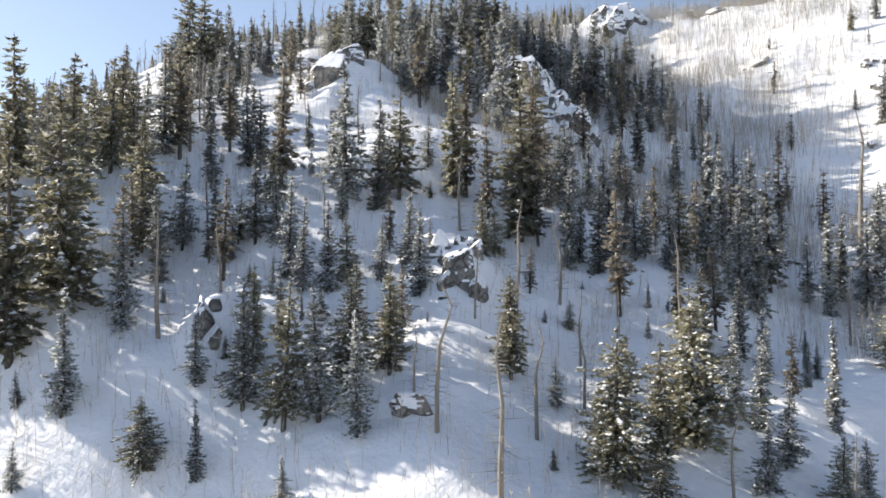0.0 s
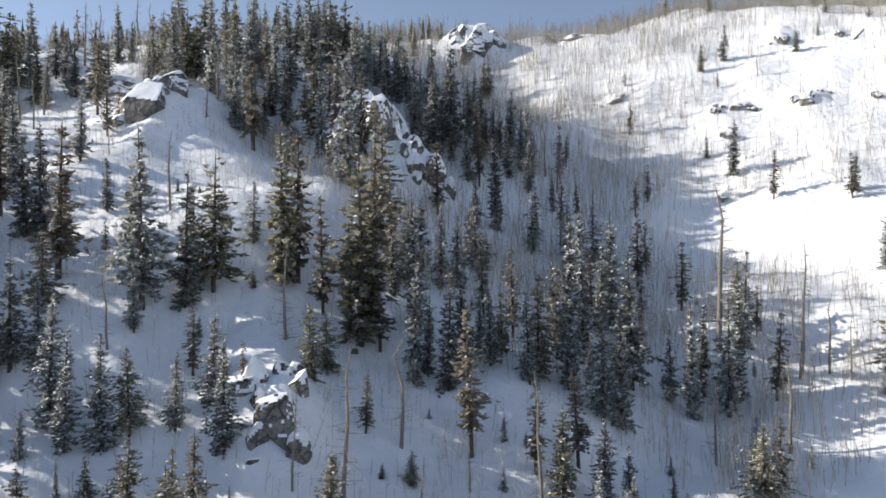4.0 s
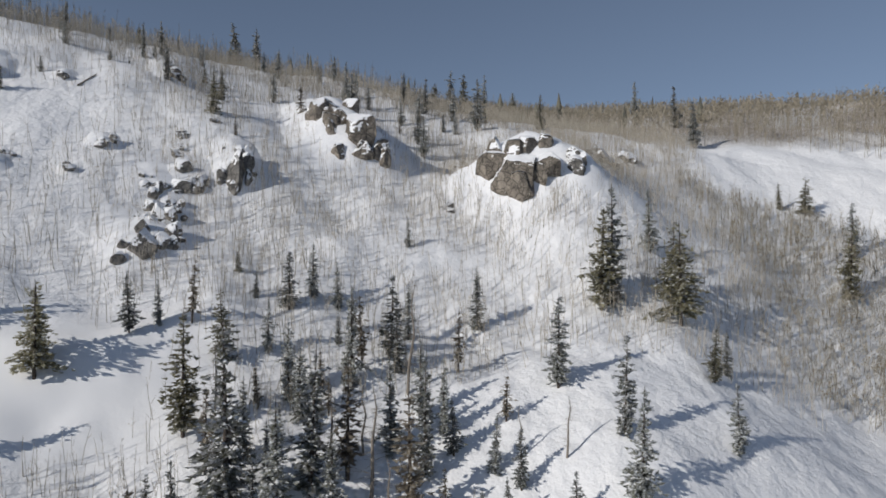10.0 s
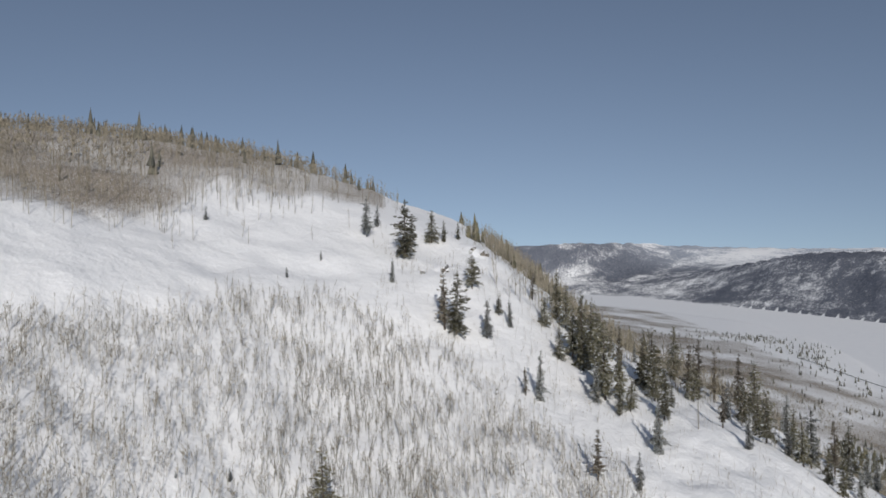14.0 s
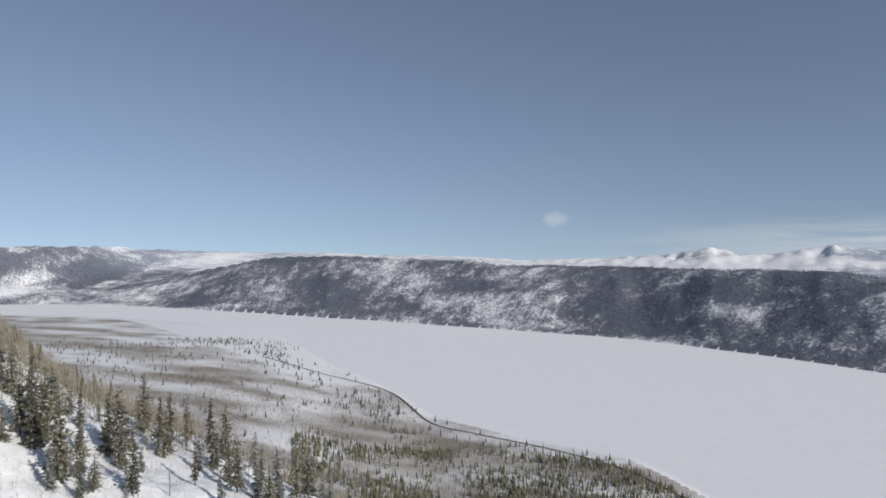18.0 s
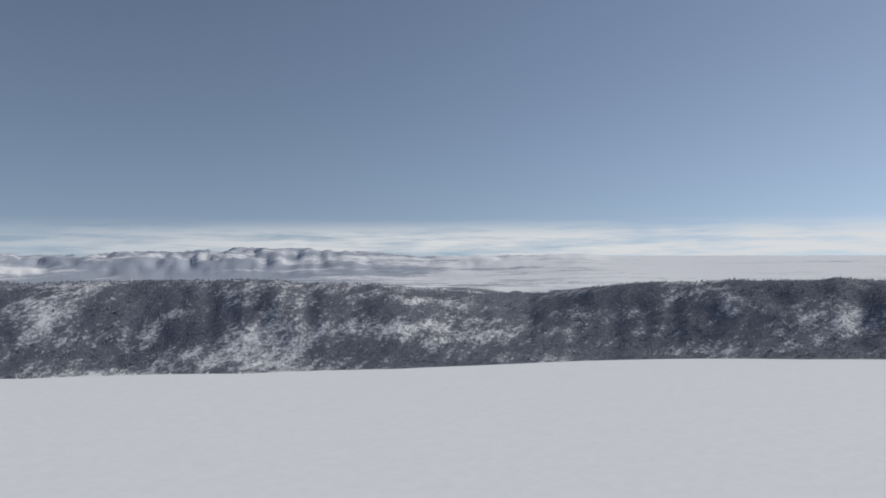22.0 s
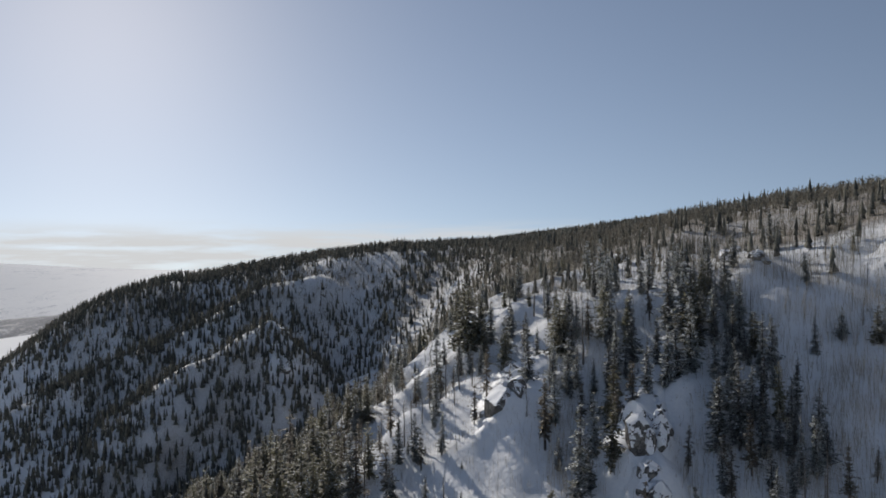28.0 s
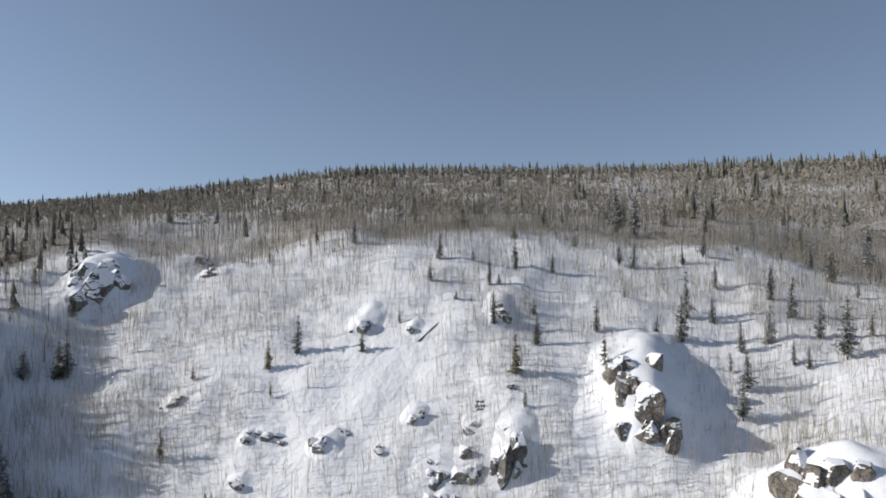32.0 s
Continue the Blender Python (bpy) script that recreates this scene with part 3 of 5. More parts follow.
def build_ground():
    bearings = np.concatenate([np.arange(0, 126, 0.667), np.arange(126, 282, 0.3), np.arange(282, 359.9, 0.667)])
    n_a, radii = len(bearings), [1.0, 3.0, 6.0, 10.0, 14.0, 18.0, 21.0, 24.0]
    while radii[-1] < 4940:
        radii.append(radii[-1] * 1.0142)
    radii = np.array(radii)
    ang = np.radians(bearings)
    rings = np.repeat(radii[:, None], n_a, 1)
    # a ring of the sheet follows each shore of the lake
    for j in np.flatnonzero((bearings > 108) & (bearings < 300)):
        near, far = (np.interp(bearings[j], BASIN_T[:, 0], BASIN_T[:, c]) for c in (1, 2))
        k, m = np.abs(radii - far).argmin(), np.abs(radii - near).argmin()
        rings[k - 1:k + 1, j] = far - 8, far + 0.05
        rings[m:m + 2, j] = near - 0.5, near + 5
    x = BOWL[0] + rings * np.sin(ang)[None, :]
    y = BOWL[1] + rings * np.cos(ang)[None, :]
    z = ground_z(x, y)
    verts = np.concatenate([np.stack([x, y, z], -1).reshape(-1, 3), [[BOWL[0], BOWL[1], ground_z(*BOWL)]]])
    n_r = len(radii)
    i, j = np.meshgrid(np.arange(n_r - 1), np.arange(n_a), indexing="ij")
    k = (j + 1) % n_a
    quads = np.stack([i * n_a + j, i * n_a + k, (i + 1) * n_a + k, (i + 1) * n_a + j], -1).reshape(-1, 4)
    me = bpy.data.meshes.new("ground")
    me.vertices.add(len(verts))
    me.vertices.foreach_set("co", verts.ravel())
    tris = [(n_r * n_a, (c + 1) % n_a, c) for c in range(n_a)]
    loops = np.concatenate([quads.ravel(), np.array(tris).ravel()])
    me.loops.add(len(loops))
    me.loops.foreach_set("vertex_index", loops)
    me.polygons.add(len(quads) + len(tris))
    starts = np.concatenate([np.arange(len(quads)) * 4, len(quads) * 4 + np.arange(len(tris)) * 3])
    me.polygons.foreach_set("loop_start", starts)
    me.update(calc_edges=True)
    me.polygons.foreach_set("use_smooth", np.ones(len(me.polygons), bool))
    for name, cover in (("woods", woods_cover), ("litter", litter_cover), ("haze_tint", haze_cover), ("arc", lambda x, y: np.radians(polar(x, y)[0]) * 2200), ("reach", beyond_shore)):
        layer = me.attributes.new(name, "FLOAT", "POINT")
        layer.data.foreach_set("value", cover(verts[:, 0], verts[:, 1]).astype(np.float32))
    me.materials.append(SNOW_GROUND)
    return tagged(new("ground", me), "snow-covered mountainside falling to a frozen white lake", "ground", kind="structure")


ground = build_ground()


# ---- mesh helpers ----
def mesh_of(name, verts, faces, mat, shade=False):
    """A mesh from vertex and face arrays (faces all of one size)."""
    verts, faces = np.asarray(verts, np.float32), np.asarray(faces, np.int64)
    me = bpy.data.meshes.new(name)
    me.vertices.add(len(verts))
    me.vertices.foreach_set("co", verts.ravel())
    me.loops.add(faces.size)
    me.loops.foreach_set("vertex_index", faces.ravel())
    me.polygons.add(len(faces))
    me.polygons.foreach_set("loop_start", np.arange(len(faces)) * faces.shape[1])
    me.update(calc_edges=True)
    if shade:
        me.polygons.foreach_set("use_smooth", np.ones(len(faces), bool))
    me.materials.append(mat)
    return me


def part(name, me, parent, label=""):
    ob = new(name, me)
    ob.parent = parent
    return tagged(ob, label)


def sticks(starts, ends, r0, r1, sides=3):
    """Tapered sticks from starts to ends, with radii r0 and r1: vertices and quads."""
    starts, ends = np.asarray(starts, float), np.asarray(ends, float)
    n = len(starts)
    axis = ends - starts
    axis /= np.linalg.norm(axis, axis=1, keepdims=True) + 1e-9
    ref = np.where(np.abs(axis[:, 2:3]) > 0.8, [[1.0, 0, 0]], [[0, 0, 1.0]])
    u = np.cross(axis, ref)
    u /= np.linalg.norm(u, axis=1, keepdims=True) + 1e-9
    v = np.cross(axis, u)
    rings = []
    for base, rad in ((starts, r0), (ends, r1)):
        rad = np.broadcast_to(np.asarray(rad, float), (n,))
        for k in range(sides):
            ang = 2 * np.pi * k / sides
            rings.append(base + (u * np.cos(ang) + v * np.sin(ang)) * rad[:, None])
    verts = np.stack(rings, 1).reshape(-1, 3)
    off = (np.arange(n) * 2 * sides)[:, None]
    faces = [np.concatenate([off + k, off + (k + 1) % sides, off + sides + (k + 1) % sides, off + sides + k], 1) for k in range(sides)]
    return verts, np.concatenate(faces)


def joined(pieces):
    """Several (verts, faces) made into one."""
    verts, faces, shift = [], [], 0
    for v, f in pieces:
        verts.append(v)
        faces.append(np.asarray(f) + shift)
        shift += len(v)
    return np.concatenate(verts), np.concatenate(faces)


# ---- conifers: each a trunk, a crown of needle sprays on drooping boughs, and the snow that it carries ----
def conifer_meshes(seed, needles, spread=0.15, bare=0.12, fill=1.0, snow=0.25, lean=0.35, fine=False):
    """Meshes for a tree one metre tall; spread is its radius, bare the clear foot of the trunk."""
    rng = np.random.default_rng(seed)
    boughs = int((330 if fine else 230) * fill)
    gap, big = (0.017, 0.92) if fine else (0.023, 1.2)
    level = bare + (1 - bare) * (1 - rng.random(boughs) ** 0.62) * 0.985
    height = (level - bare) / (1 - bare)
    gaps = 0.78 + 0.3 * np.sin(height * 23 + rng.random() * 6) * rng.random(boughs)
    ragged = rng.uniform(0.42, 1.15, boughs) * gaps
    length = 1.25 * spread * np.clip((1 - height) ** 0.6 * (0.62 + 0.38 * np.clip(height * 4, 0, 1)), 0.04, 1) * ragged
    turn = rng.random(boughs) * 2 * np.pi
    length = length * (1 + 0.28 * np.sin(2 * turn + 7 * height + seed) + 0.15 * np.sin(3 * turn + 17 * height))
    droop = rng.uniform(-0.1, 0.55, boughs) * (1 - 0.9 * height) + lean * (0.3 - height)
    out = np.stack([np.cos(turn), np.sin(turn), -droop], 1)
    tips = np.stack([0 * level, 0 * level, level], 1) + out * length[:, None]
    # sprays along each bough
    verts, faces, caps = [], [], []
    for b in range(boughs):
        count = max(3, int(length[b] / gap))
        s = np.sort(rng.uniform(0.15, 1.0, count))
        at = np.array([0, 0, level[b]]) + out[b] * length[b] * s[:, None]
        at[:, 2] += rng.normal(0, 0.004, count)
        size = big * rng.uniform(0.020, 0.036, count) * (1.15 - 0.35 * height[b])
        dirs = out[b] + rng.normal(0, 0.5, (count, 3)) * np.array([1, 1, 0.6])
        dirs /= np.linalg.norm(dirs, axis=1, keepdims=True)
        side = np.cross(dirs, np.array([0, 0, 1.0]) + rng.normal(0, 0.45, (count, 3)))
        side /= np.linalg.norm(side, axis=1, keepdims=True) + 1e-9
        sag = np.array([0, 0, -1.0]) * (size * 0.35)[:, None]
        quad = np.stack([at - dirs * size[:, None] * 0.6, at + side * size[:, None] * 0.42 + sag, at + dirs * size[:, None], at - side * size[:, None] * 0.42 + sag], 1)
        verts.append(quad.reshape(-1, 3))
        for k in range(count):
            if rng.random() < 1.4 * snow * (0.35 + 0.65 * s[k]):
                caps.append((at[k], size[k]))
    crown_v = np.concatenate(verts)
    crown_f = np.arange(len(crown_v)).reshape(-1, 4)
    crown = mesh_of("crown", crown_v, crown_f, needles)
    # trunk and the wood of the boughs
    tv, tf = sticks([[0, 0, -0.08], [0, 0, 0.3], [0, 0, 0.65]], [[0, 0, 0.3], [0, 0, 0.65], [0.002, 0, 1.0]], [0.017, 0.013, 0.008], [0.013, 0.008, 0.0015], 6)
    pick = rng.permutation(boughs)[: int(boughs * (0.45 if fine else 0.25))]
    roots = np.stack([0 * level, 0 * level, level + 0.01], 1)[pick]
    bv, bf = sticks(roots, tips[pick], 0.0022, 0.0006, 3)
    trunk = mesh_of("trunk", *joined([(tv, tf), (bv, bf)]), BARK)
    # snow pillows: small four-sided lumps lying on the sprays
    lump_v, lump_f = [], []
    for at, size in caps:
        w = size * rng.uniform(0.2, 0.75) * (0.85 if fine else 0.6)
        c = at + np.array([0, 0, size * 0.10])
        spin = rng.random() * 3
        ring = [c + w * np.array([math.cos(spin + q * 1.5708) * rng.uniform(0.7, 1.2), math.sin(spin + q * 1.5708) * rng.uniform(0.7, 1.2), -0.2]) for q in range(4)]
        n = len(lump_v)
        lump_v.extend(ring + [c + np.array([0, 0, w * 0.6])])
        lump_f.extend([(n, n + 1, n + 4), (n + 1, n + 2, n + 4), (n + 2, n + 3, n + 4), (n + 3, n, n + 4)])
    load = mesh_of("snow_load", lump_v, lump_f, SNOW, True) if lump_f else None
    return trunk, crown, load


def snag_meshes(seed, twigs=70):
    """A standing dead trunk, one metre tall, with stubs and bent bare limbs."""
    rng = np.random.default_rng(seed)
    bend = rng.normal(0, 0.012, (4, 2))
    knots = np.array([[0, 0, -0.06], [*bend[0], 0.25], [*bend[1] * 1.5, 0.55], [*bend[2] * 2, 0.8], [*bend[3] * 2.5, 1.0]])
    tv, tf = sticks(knots[:-1], knots[1:], [0.016, 0.0135, 0.010, 0.006], [0.0135, 0.010, 0.006, 0.002], 6)
    level = rng.uniform(0.16, 0.97, twigs)
    base = np.stack([np.interp(level, knots[:, 2], knots[:, k]) for k in (0, 1)] + [level], 1)
    turn = rng.random(twigs) * 2 * np.pi
    reach = 0.13 * (1.05 - level) * rng.uniform(0.3, 1.2, twigs) + 0.015
    ends = base + np.stack([np.cos(turn), np.sin(turn), rng.uniform(-0.4, 0.35, twigs)], 1) * reach[:, None]
    lv, lf = sticks(base, ends, 0.0028, 0.0008, 3)
    fork = ends + np.stack([np.cos(turn + 0.7), np.sin(turn + 0.7), rng.uniform(-0.2, 0.6, twigs)], 1) * reach[:, None] * 0.5
    fv, ff = sticks(ends, fork, 0.0011, 0.0004, 3)
    return mesh_of("trunk", tv, tf, BARK_GREY), mesh_of("limb_spread", *joined([(lv, lf), (fv, ff)]), BARK_GREY)


def make_tree(name, label, meshes, part_names):
    tree = tagged(new(name), label, "tree", "trees on the mountainside")
    tree.empty_display_size = 0.1
    for part_name, me in zip(part_names, meshes):
        if me:
            ob = part(part_name, me, tree)
            if part_name in ("snow_load", "limb_spread"):
                tagged(ob, kind="stuff")
    return tree


PARTS = ("trunk", "crown", "snow_load")


def kinds_of(fine, shift):
    """The kinds of tree, finely made for those the flight passes nearest."""
    tall, slim, broad = "tall dark green spruce flecked with clumps of snow", "slim spire-shaped dark fir with heavy snow on its boughs", "broad dark spruce with long drooping boughs"
    spruce = ((1, 0.135, 0.05, 0.24, "spruce_tree", tall), (2, 0.155, 0.08, 0.18, "spruce_tree", tall), (3, 0.115, 0.03, 0.28, "spire_fir_tree", slim), (4, 0.17, 0.10, 0.15, "broad_spruce_tree", broad), (5, 0.145, 0.04, 0.34, "spire_fir_tree", slim))
    fir = ((11, 0.17, 0.10, 1.0, 0.10), (12, 0.20, 0.14, 0.9, 0.14), (13, 0.145, 0.07, 1.0, 0.09), (14, 0.24, 0.06, 1.1, 0.16))
    dying = ((21, 0.12, 0.2, 0.5), (22, 0.14, 0.15, 0.6))
    return {
        "spruce": [make_tree(n, l, conifer_meshes(s + shift, NEEDLES_DARK, w, b, 1.0, q, 0.35, fine), PARTS) for s, w, b, q, n, l in spruce],
        "spire": [make_tree("spire_fir_tree", slim, conifer_meshes(s + shift, NEEDLES_DARK, w, 0.03, 1.1, 0.34, 0.35, fine), PARTS) for s, w in ((41, 0.075), (42, 0.085))],
        "broad": [make_tree("limber_pine_tree", "broad olive green pine with lumps of snow on its boughs", conifer_meshes(s + shift, NEEDLES_OLIVE, w, 0.06, 1.5, 0.2, 0.1, fine), PARTS) for s, w in ((51, 0.27), (52, 0.30))],
        "olive": [make_tree("fir_tree", "olive green fir with ragged boughs on a snowy slope", conifer_meshes(s + shift, NEEDLES_OLIVE, w, b, f, q, 0.35, fine), PARTS) for s, w, b, f, q in fir],
        "brown": [make_tree("dying_fir_tree", "half-dead brownish fir with thin bare boughs", conifer_meshes(s + shift, NEEDLES_BROWN, w, b, f, 0.04, 0.35, fine), PARTS) for s, w, b, f in dying],
        "snag": [make_tree("dead_tree", "bare grey dead tree standing in snow", snag_meshes(s + shift), ("trunk", "limb_spread")) for s in (31, 32, 33)],
    }


FINE, LIGHT = kinds_of(True, 0), kinds_of(False, 500)
USED = set()
PLANTED = []
tree_rng = np.random.default_rng(77)


def plant(kind, x, y, h):
    """One tree of a kind on the ground at (x, y), h metres tall."""
    if any((x - a) ** 2 + (y - b) ** 2 < 3.0 for a, b in PLANTED):
        return
    PLANTED.append((x, y))
    shapes = (FINE if x * x + y * y < 78 ** 2 else LIGHT)[kind]
    choice = shapes[int(tree_rng.integers(len(shapes)))]
    h = min(h, 21.0)
    wide = h * float(tree_rng.uniform(0.95, 1.22)) * (1.0 + 0.35 * math.exp(-h / 5))
    tilt = Euler((float(tree_rng.normal(0, 0.025)), float(tree_rng.normal(0, 0.025)), float(tree_rng.random() * 6.28)))
    at, first = (x, y, float(ground_z(x, y)) - 0.15), choice.scale
    if choice.name in USED:
        copy_thing(choice, Matrix.LocRotScale(at, tilt, (wide / first[0], wide / first[1], h / first[2])))
    else:
        USED.add(choice.name)
        choice.matrix_basis = Matrix.LocRotScale(at, tilt, (wide, wide, h))


def grove(kind, *places):
    for x, y, h in places:
        plant(kind, x, y, h)


# on the near spur
grove("broad", (-51.7, 158.3, 14.5), (-21.5, 50.6, 5.5), (11.1, 46.1, 10.4), (17.8, 50.4, 11.6))
grove("olive", (-55.5, 161.6, 10.7), (-26, 161.9, 12.7), (-24.2, 163.4, 10.4), (-18.1, 151.5, 14.7), (-16.1, 151, 13.3), (-9.7, 160.6, 14.5), (-4, 161.7, 13.4), (-44.2, 97.1, 13.8), (-36.3, 86.3, 12.4), (-5.5, 88.1, 14.4), (1.5, 90.8, 18), (5.4, 139.1, 16.4), (12.7, 126.2, 15.1), (47.4, 182.8, 9.2), (9.3, 83.7, 21), (15.9, 96.5, 10.6), (27.1, 81.1, 10.7), (41.9, 65.7, 7.7), (11.9, 66.9, 3), (9.6, 67, 1.4), (-22.6, 77.8, 6.5), (-9.4, 69.7, 7), (-19.3, 70.3, 2.5), (-13.8, 60.6, 5.9))
grove("olive", (-7.7, 60.9, 7.4), (-4.3, 58.3, 7.7), (4.3, 75.1, 8.2), (5.8, 78.8, 5.7), (5.5, 58.6, 7.6), (-35.7, 58.2, 20.2), (-34.3, 63.3, 20.7), (-38.1, 72.2, 13.4), (-43.5, 92.1, 15.5), (-33.8, 79.1, 14.9), (-11.7, 51.8, 11.2), (-7.3, 54.3, 9.1), (-4.2, 55.3, 8.6), (5.4, 56.6, 8.7), (14.6, 47.5, 8.7), (13.2, 43.2, 4.3), (26.4, 47.1, 5.8), (7.3, 47, 1.6), (-38.5, 104.4, 13.6), (-64.8, 107.3, 17.2), (-41.9, 95.7, 12.2), (-43.7, 151.9, 12.9), (-32.5, 147.1, 12.1), (-72.2, 128.5, 12.2))
grove("olive", (-48.7, 92.6, 16.6), (-54.6, 90.1, 19), (-68.1, 91.8, 18.9), (-27.5, 181, 7.8))
grove("spruce", (-47.4, 159.1, 12.3), (-44.9, 164.9, 11.8), (-42.6, 162.7, 9.3), (-34.4, 169.5, 13.1), (-31.6, 169.4, 8.6), (-21.9, 162.7, 14.6), (-13.5, 150.3, 15.7), (-6.6, 157.5, 14.8), (-39.3, 99.3, 16), (-37.9, 116.2, 4.3), (-30.7, 93.3, 9.5), (-38.1, 125.5, 8.3), (-27.9, 101.2, 12.3), (-29.4, 101.1, 6.1), (-26.1, 100.6, 11.9), (-11.5, 83.8, 17.6), (-17.8, 95.8, 3.5), (-8, 85.9, 13.6), (-7.3, 87.8, 11.7), (-7.2, 130, 11.2), (-8.7, 129.4, 11.3), (-2, 95.9, 7.6), (-1.1, 96.5, 7.7), (-1.8, 152.6, 15.5))
grove("spruce", (-3, 152.5, 8.9), (1, 155.3, 14.6), (6.4, 157.3, 12.5), (9.8, 145.8, 19.2), (10.3, 117.8, 20.1), (21.6, 168.9, 4.8), (24.4, 173.3, 4.2), (25.9, 163.2, 5.6), (24.7, 147.9, 12.6), (26.3, 148.1, 11.5), (28.6, 148.1, 8.1), (30, 146.7, 11.5), (36.8, 174.4, 8.5), (32.1, 133.9, 11.4), (43.4, 115.4, 9.8), (15.6, 87.2, 15.4), (20.5, 99.5, 10.6), (17.1, 77.9, 11.6), (26.6, 104.9, 11.3), (28.1, 106.1, 5.5), (14, 79, 11.5), (15.5, 80.2, 8.1), (22.5, 82.5, 8.5), (25.5, 78.9, 9.2))
grove("spruce", (33.5, 93.5, 9.8), (41.2, 97.9, 12), (47.4, 114.7, 10.9), (32.3, 76.7, 11.2), (34.5, 77.5, 12.5), (44, 85.1, 8.3), (49.7, 82.7, 13), (45.8, 72.3, 5.9), (59.6, 96.2, 9.1), (20.7, 71.4, 2.6), (21.6, 71, 1.9), (22.5, 70.8, 1.4), (19.2, 66.3, 2.4), (20.3, 66.4, 1.7), (17.9, 66.5, 1.5), (14.5, 73.7, 1.1), (-29.8, 80.6, 11.1), (-28.4, 79.7, 11.8), (-25.4, 79.1, 8.8), (-20.5, 77.1, 10.1), (-18, 76.6, 7.7), (-22.6, 75.7, 5.7), (-13.8, 68.8, 9.4), (-11.3, 68.9, 9.1))
grove("spruce", (-6.1, 69.8, 6.5), (-2.9, 75.7, 3.8), (-6.1, 82.4, 2.4), (-11.2, 65, 3.6), (-16.5, 67.8, 3.7), (-16.8, 63.2, 4.8), (28.4, 62.7, 5.7), (34.4, 67.2, 3.9), (33.9, 64.2, 3.3), (37, 72.5, 2.1), (-28.2, 62.1, 11.6), (-19.5, 55.8, 5.9), (-17.4, 50, 6), (-29, 53.9, 10.1), (-33.4, 55.5, 3.2), (-30.2, 49.7, 3.8), (-10.4, 45.9, 3.7), (-15.4, 54.4, 10.5), (-9.1, 51.8, 10.2), (-6, 49.1, 9.1), (8.7, 54.5, 4), (24.8, 55.5, 7.2), (24.7, 51.2, 6.6), (32.1, 62.5, 3.7))
grove("spruce", (28.9, 48.4, 5.2), (21.5, 47.1, 5.6), (57.9, 92.2, 12.4), (-56, 144.5, 17.7), (-52.1, 150.2, 11.3), (-34.3, 115.3, 12.1), (-19.9, 104.6, 7), (-26.3, 116.1, 10.3), (-17.7, 138.4, 18.3), (10.2, 121.6, 10.5), (6.5, 129.3, 14.3), (1.6, 122.7, 7.8), (-8.9, 141.7, 15.5), (-15.5, 169.3, 16), (0.2, 148.4, 13.8), (-82.7, 153, 11.7), (-58.6, 139.6, 9.8), (-47.5, 149.6, 9.2), (-59.8, 151.8, 8.2), (-24.8, 151, 9.7), (-12.4, 139.9, 13.8), (-19, 161.2, 11.1), (-2.7, 150.2, 12.3), (-20.7, 154.5, 13.5))
grove("spruce", (-8.7, 145.4, 11.1), (-5.4, 148, 8.9), (1.3, 143.2, 8.6), (-5.7, 132.2, 12.7), (-7.7, 176, 10.9), (9.2, 165.4, 19.3), (13.9, 152.7, 17.9), (12.6, 150.1, 17.6), (27.6, 142.9, 17), (31.2, 144.5, 21), (31.5, 150.2, 12.9), (30.1, 159.5, 15), (17.4, 172.6, 10.6), (8.6, 227.1, 13.4), (-18.1, 180.9, 9.3), (38.5, 146, 8.9))
grove("snag", (-41.7, 172.5, 14.1), (-38.8, 174.1, 12.3), (-10.8, 151.7, 14.7), (-36.4, 101.3, 14), (-40.6, 117.6, 11.8), (-40.8, 120.3, 11.4), (-23, 117.7, 4.2), (-11.5, 129.2, 9), (28.3, 93.8, 7.7), (54.3, 92.1, 21), (54.2, 93.2, 19.7), (11.5, 69.9, 9.4), (-24.7, 61.4, 11.7), (-20.7, 65.5, 9.2), (-44.5, 78.4, 18.5), (-2, 50.6, 6.5), (-0.4, 48.3, 10.8), (3.4, 42.3, 11.6), (6.6, 50, 8.7), (10.8, 54.3, 7.2), (18.1, 44.2, 7), (61.1, 85.9, 16.2))
grove("brown", (-37.1, 99.3, 15.9), (-20.3, 88.3, 16.1), (-4.1, 126, 16.3), (3, 92, 17.3), (8.1, 142.4, 15.5), (34, 133.2, 11.3), (39.2, 118.6, 9.1), (10.7, 85.2, 21), (14, 95.5, 12.5), (11.2, 83.1, 11.6), (8.7, 70.9, 5.4), (10.7, 69.8, 7.9), (61.2, 94.2, 6.8), (55.5, 102.9, 10.1), (17.5, 70.2, 13.1), (-25.2, 76.1, 4.9), (-1.3, 73.8, 5.7), (-32.9, 156.2, 9.5), (-84.3, 113, 17.4), (3.5, 149.8, 9.5), (-3.3, 139.2, 9.5))
grove("spire", (33.3, 119.5, 15.7), (45.8, 128.4, 7), (30, 80.3, 18.2), (35.6, 76.2, 8.4), (44.9, 82.2, 12.9), (-12.9, 64.4, 3.3), (25.6, 62.1, 6.1), (35.3, 63.7, 7.3), (23.5, 57.2, 6.5), (30.7, 55.5, 9.1), (48.5, 86.4, 11.3), (52.2, 84.9, 14.5), (40.9, 144.3, 9.7))
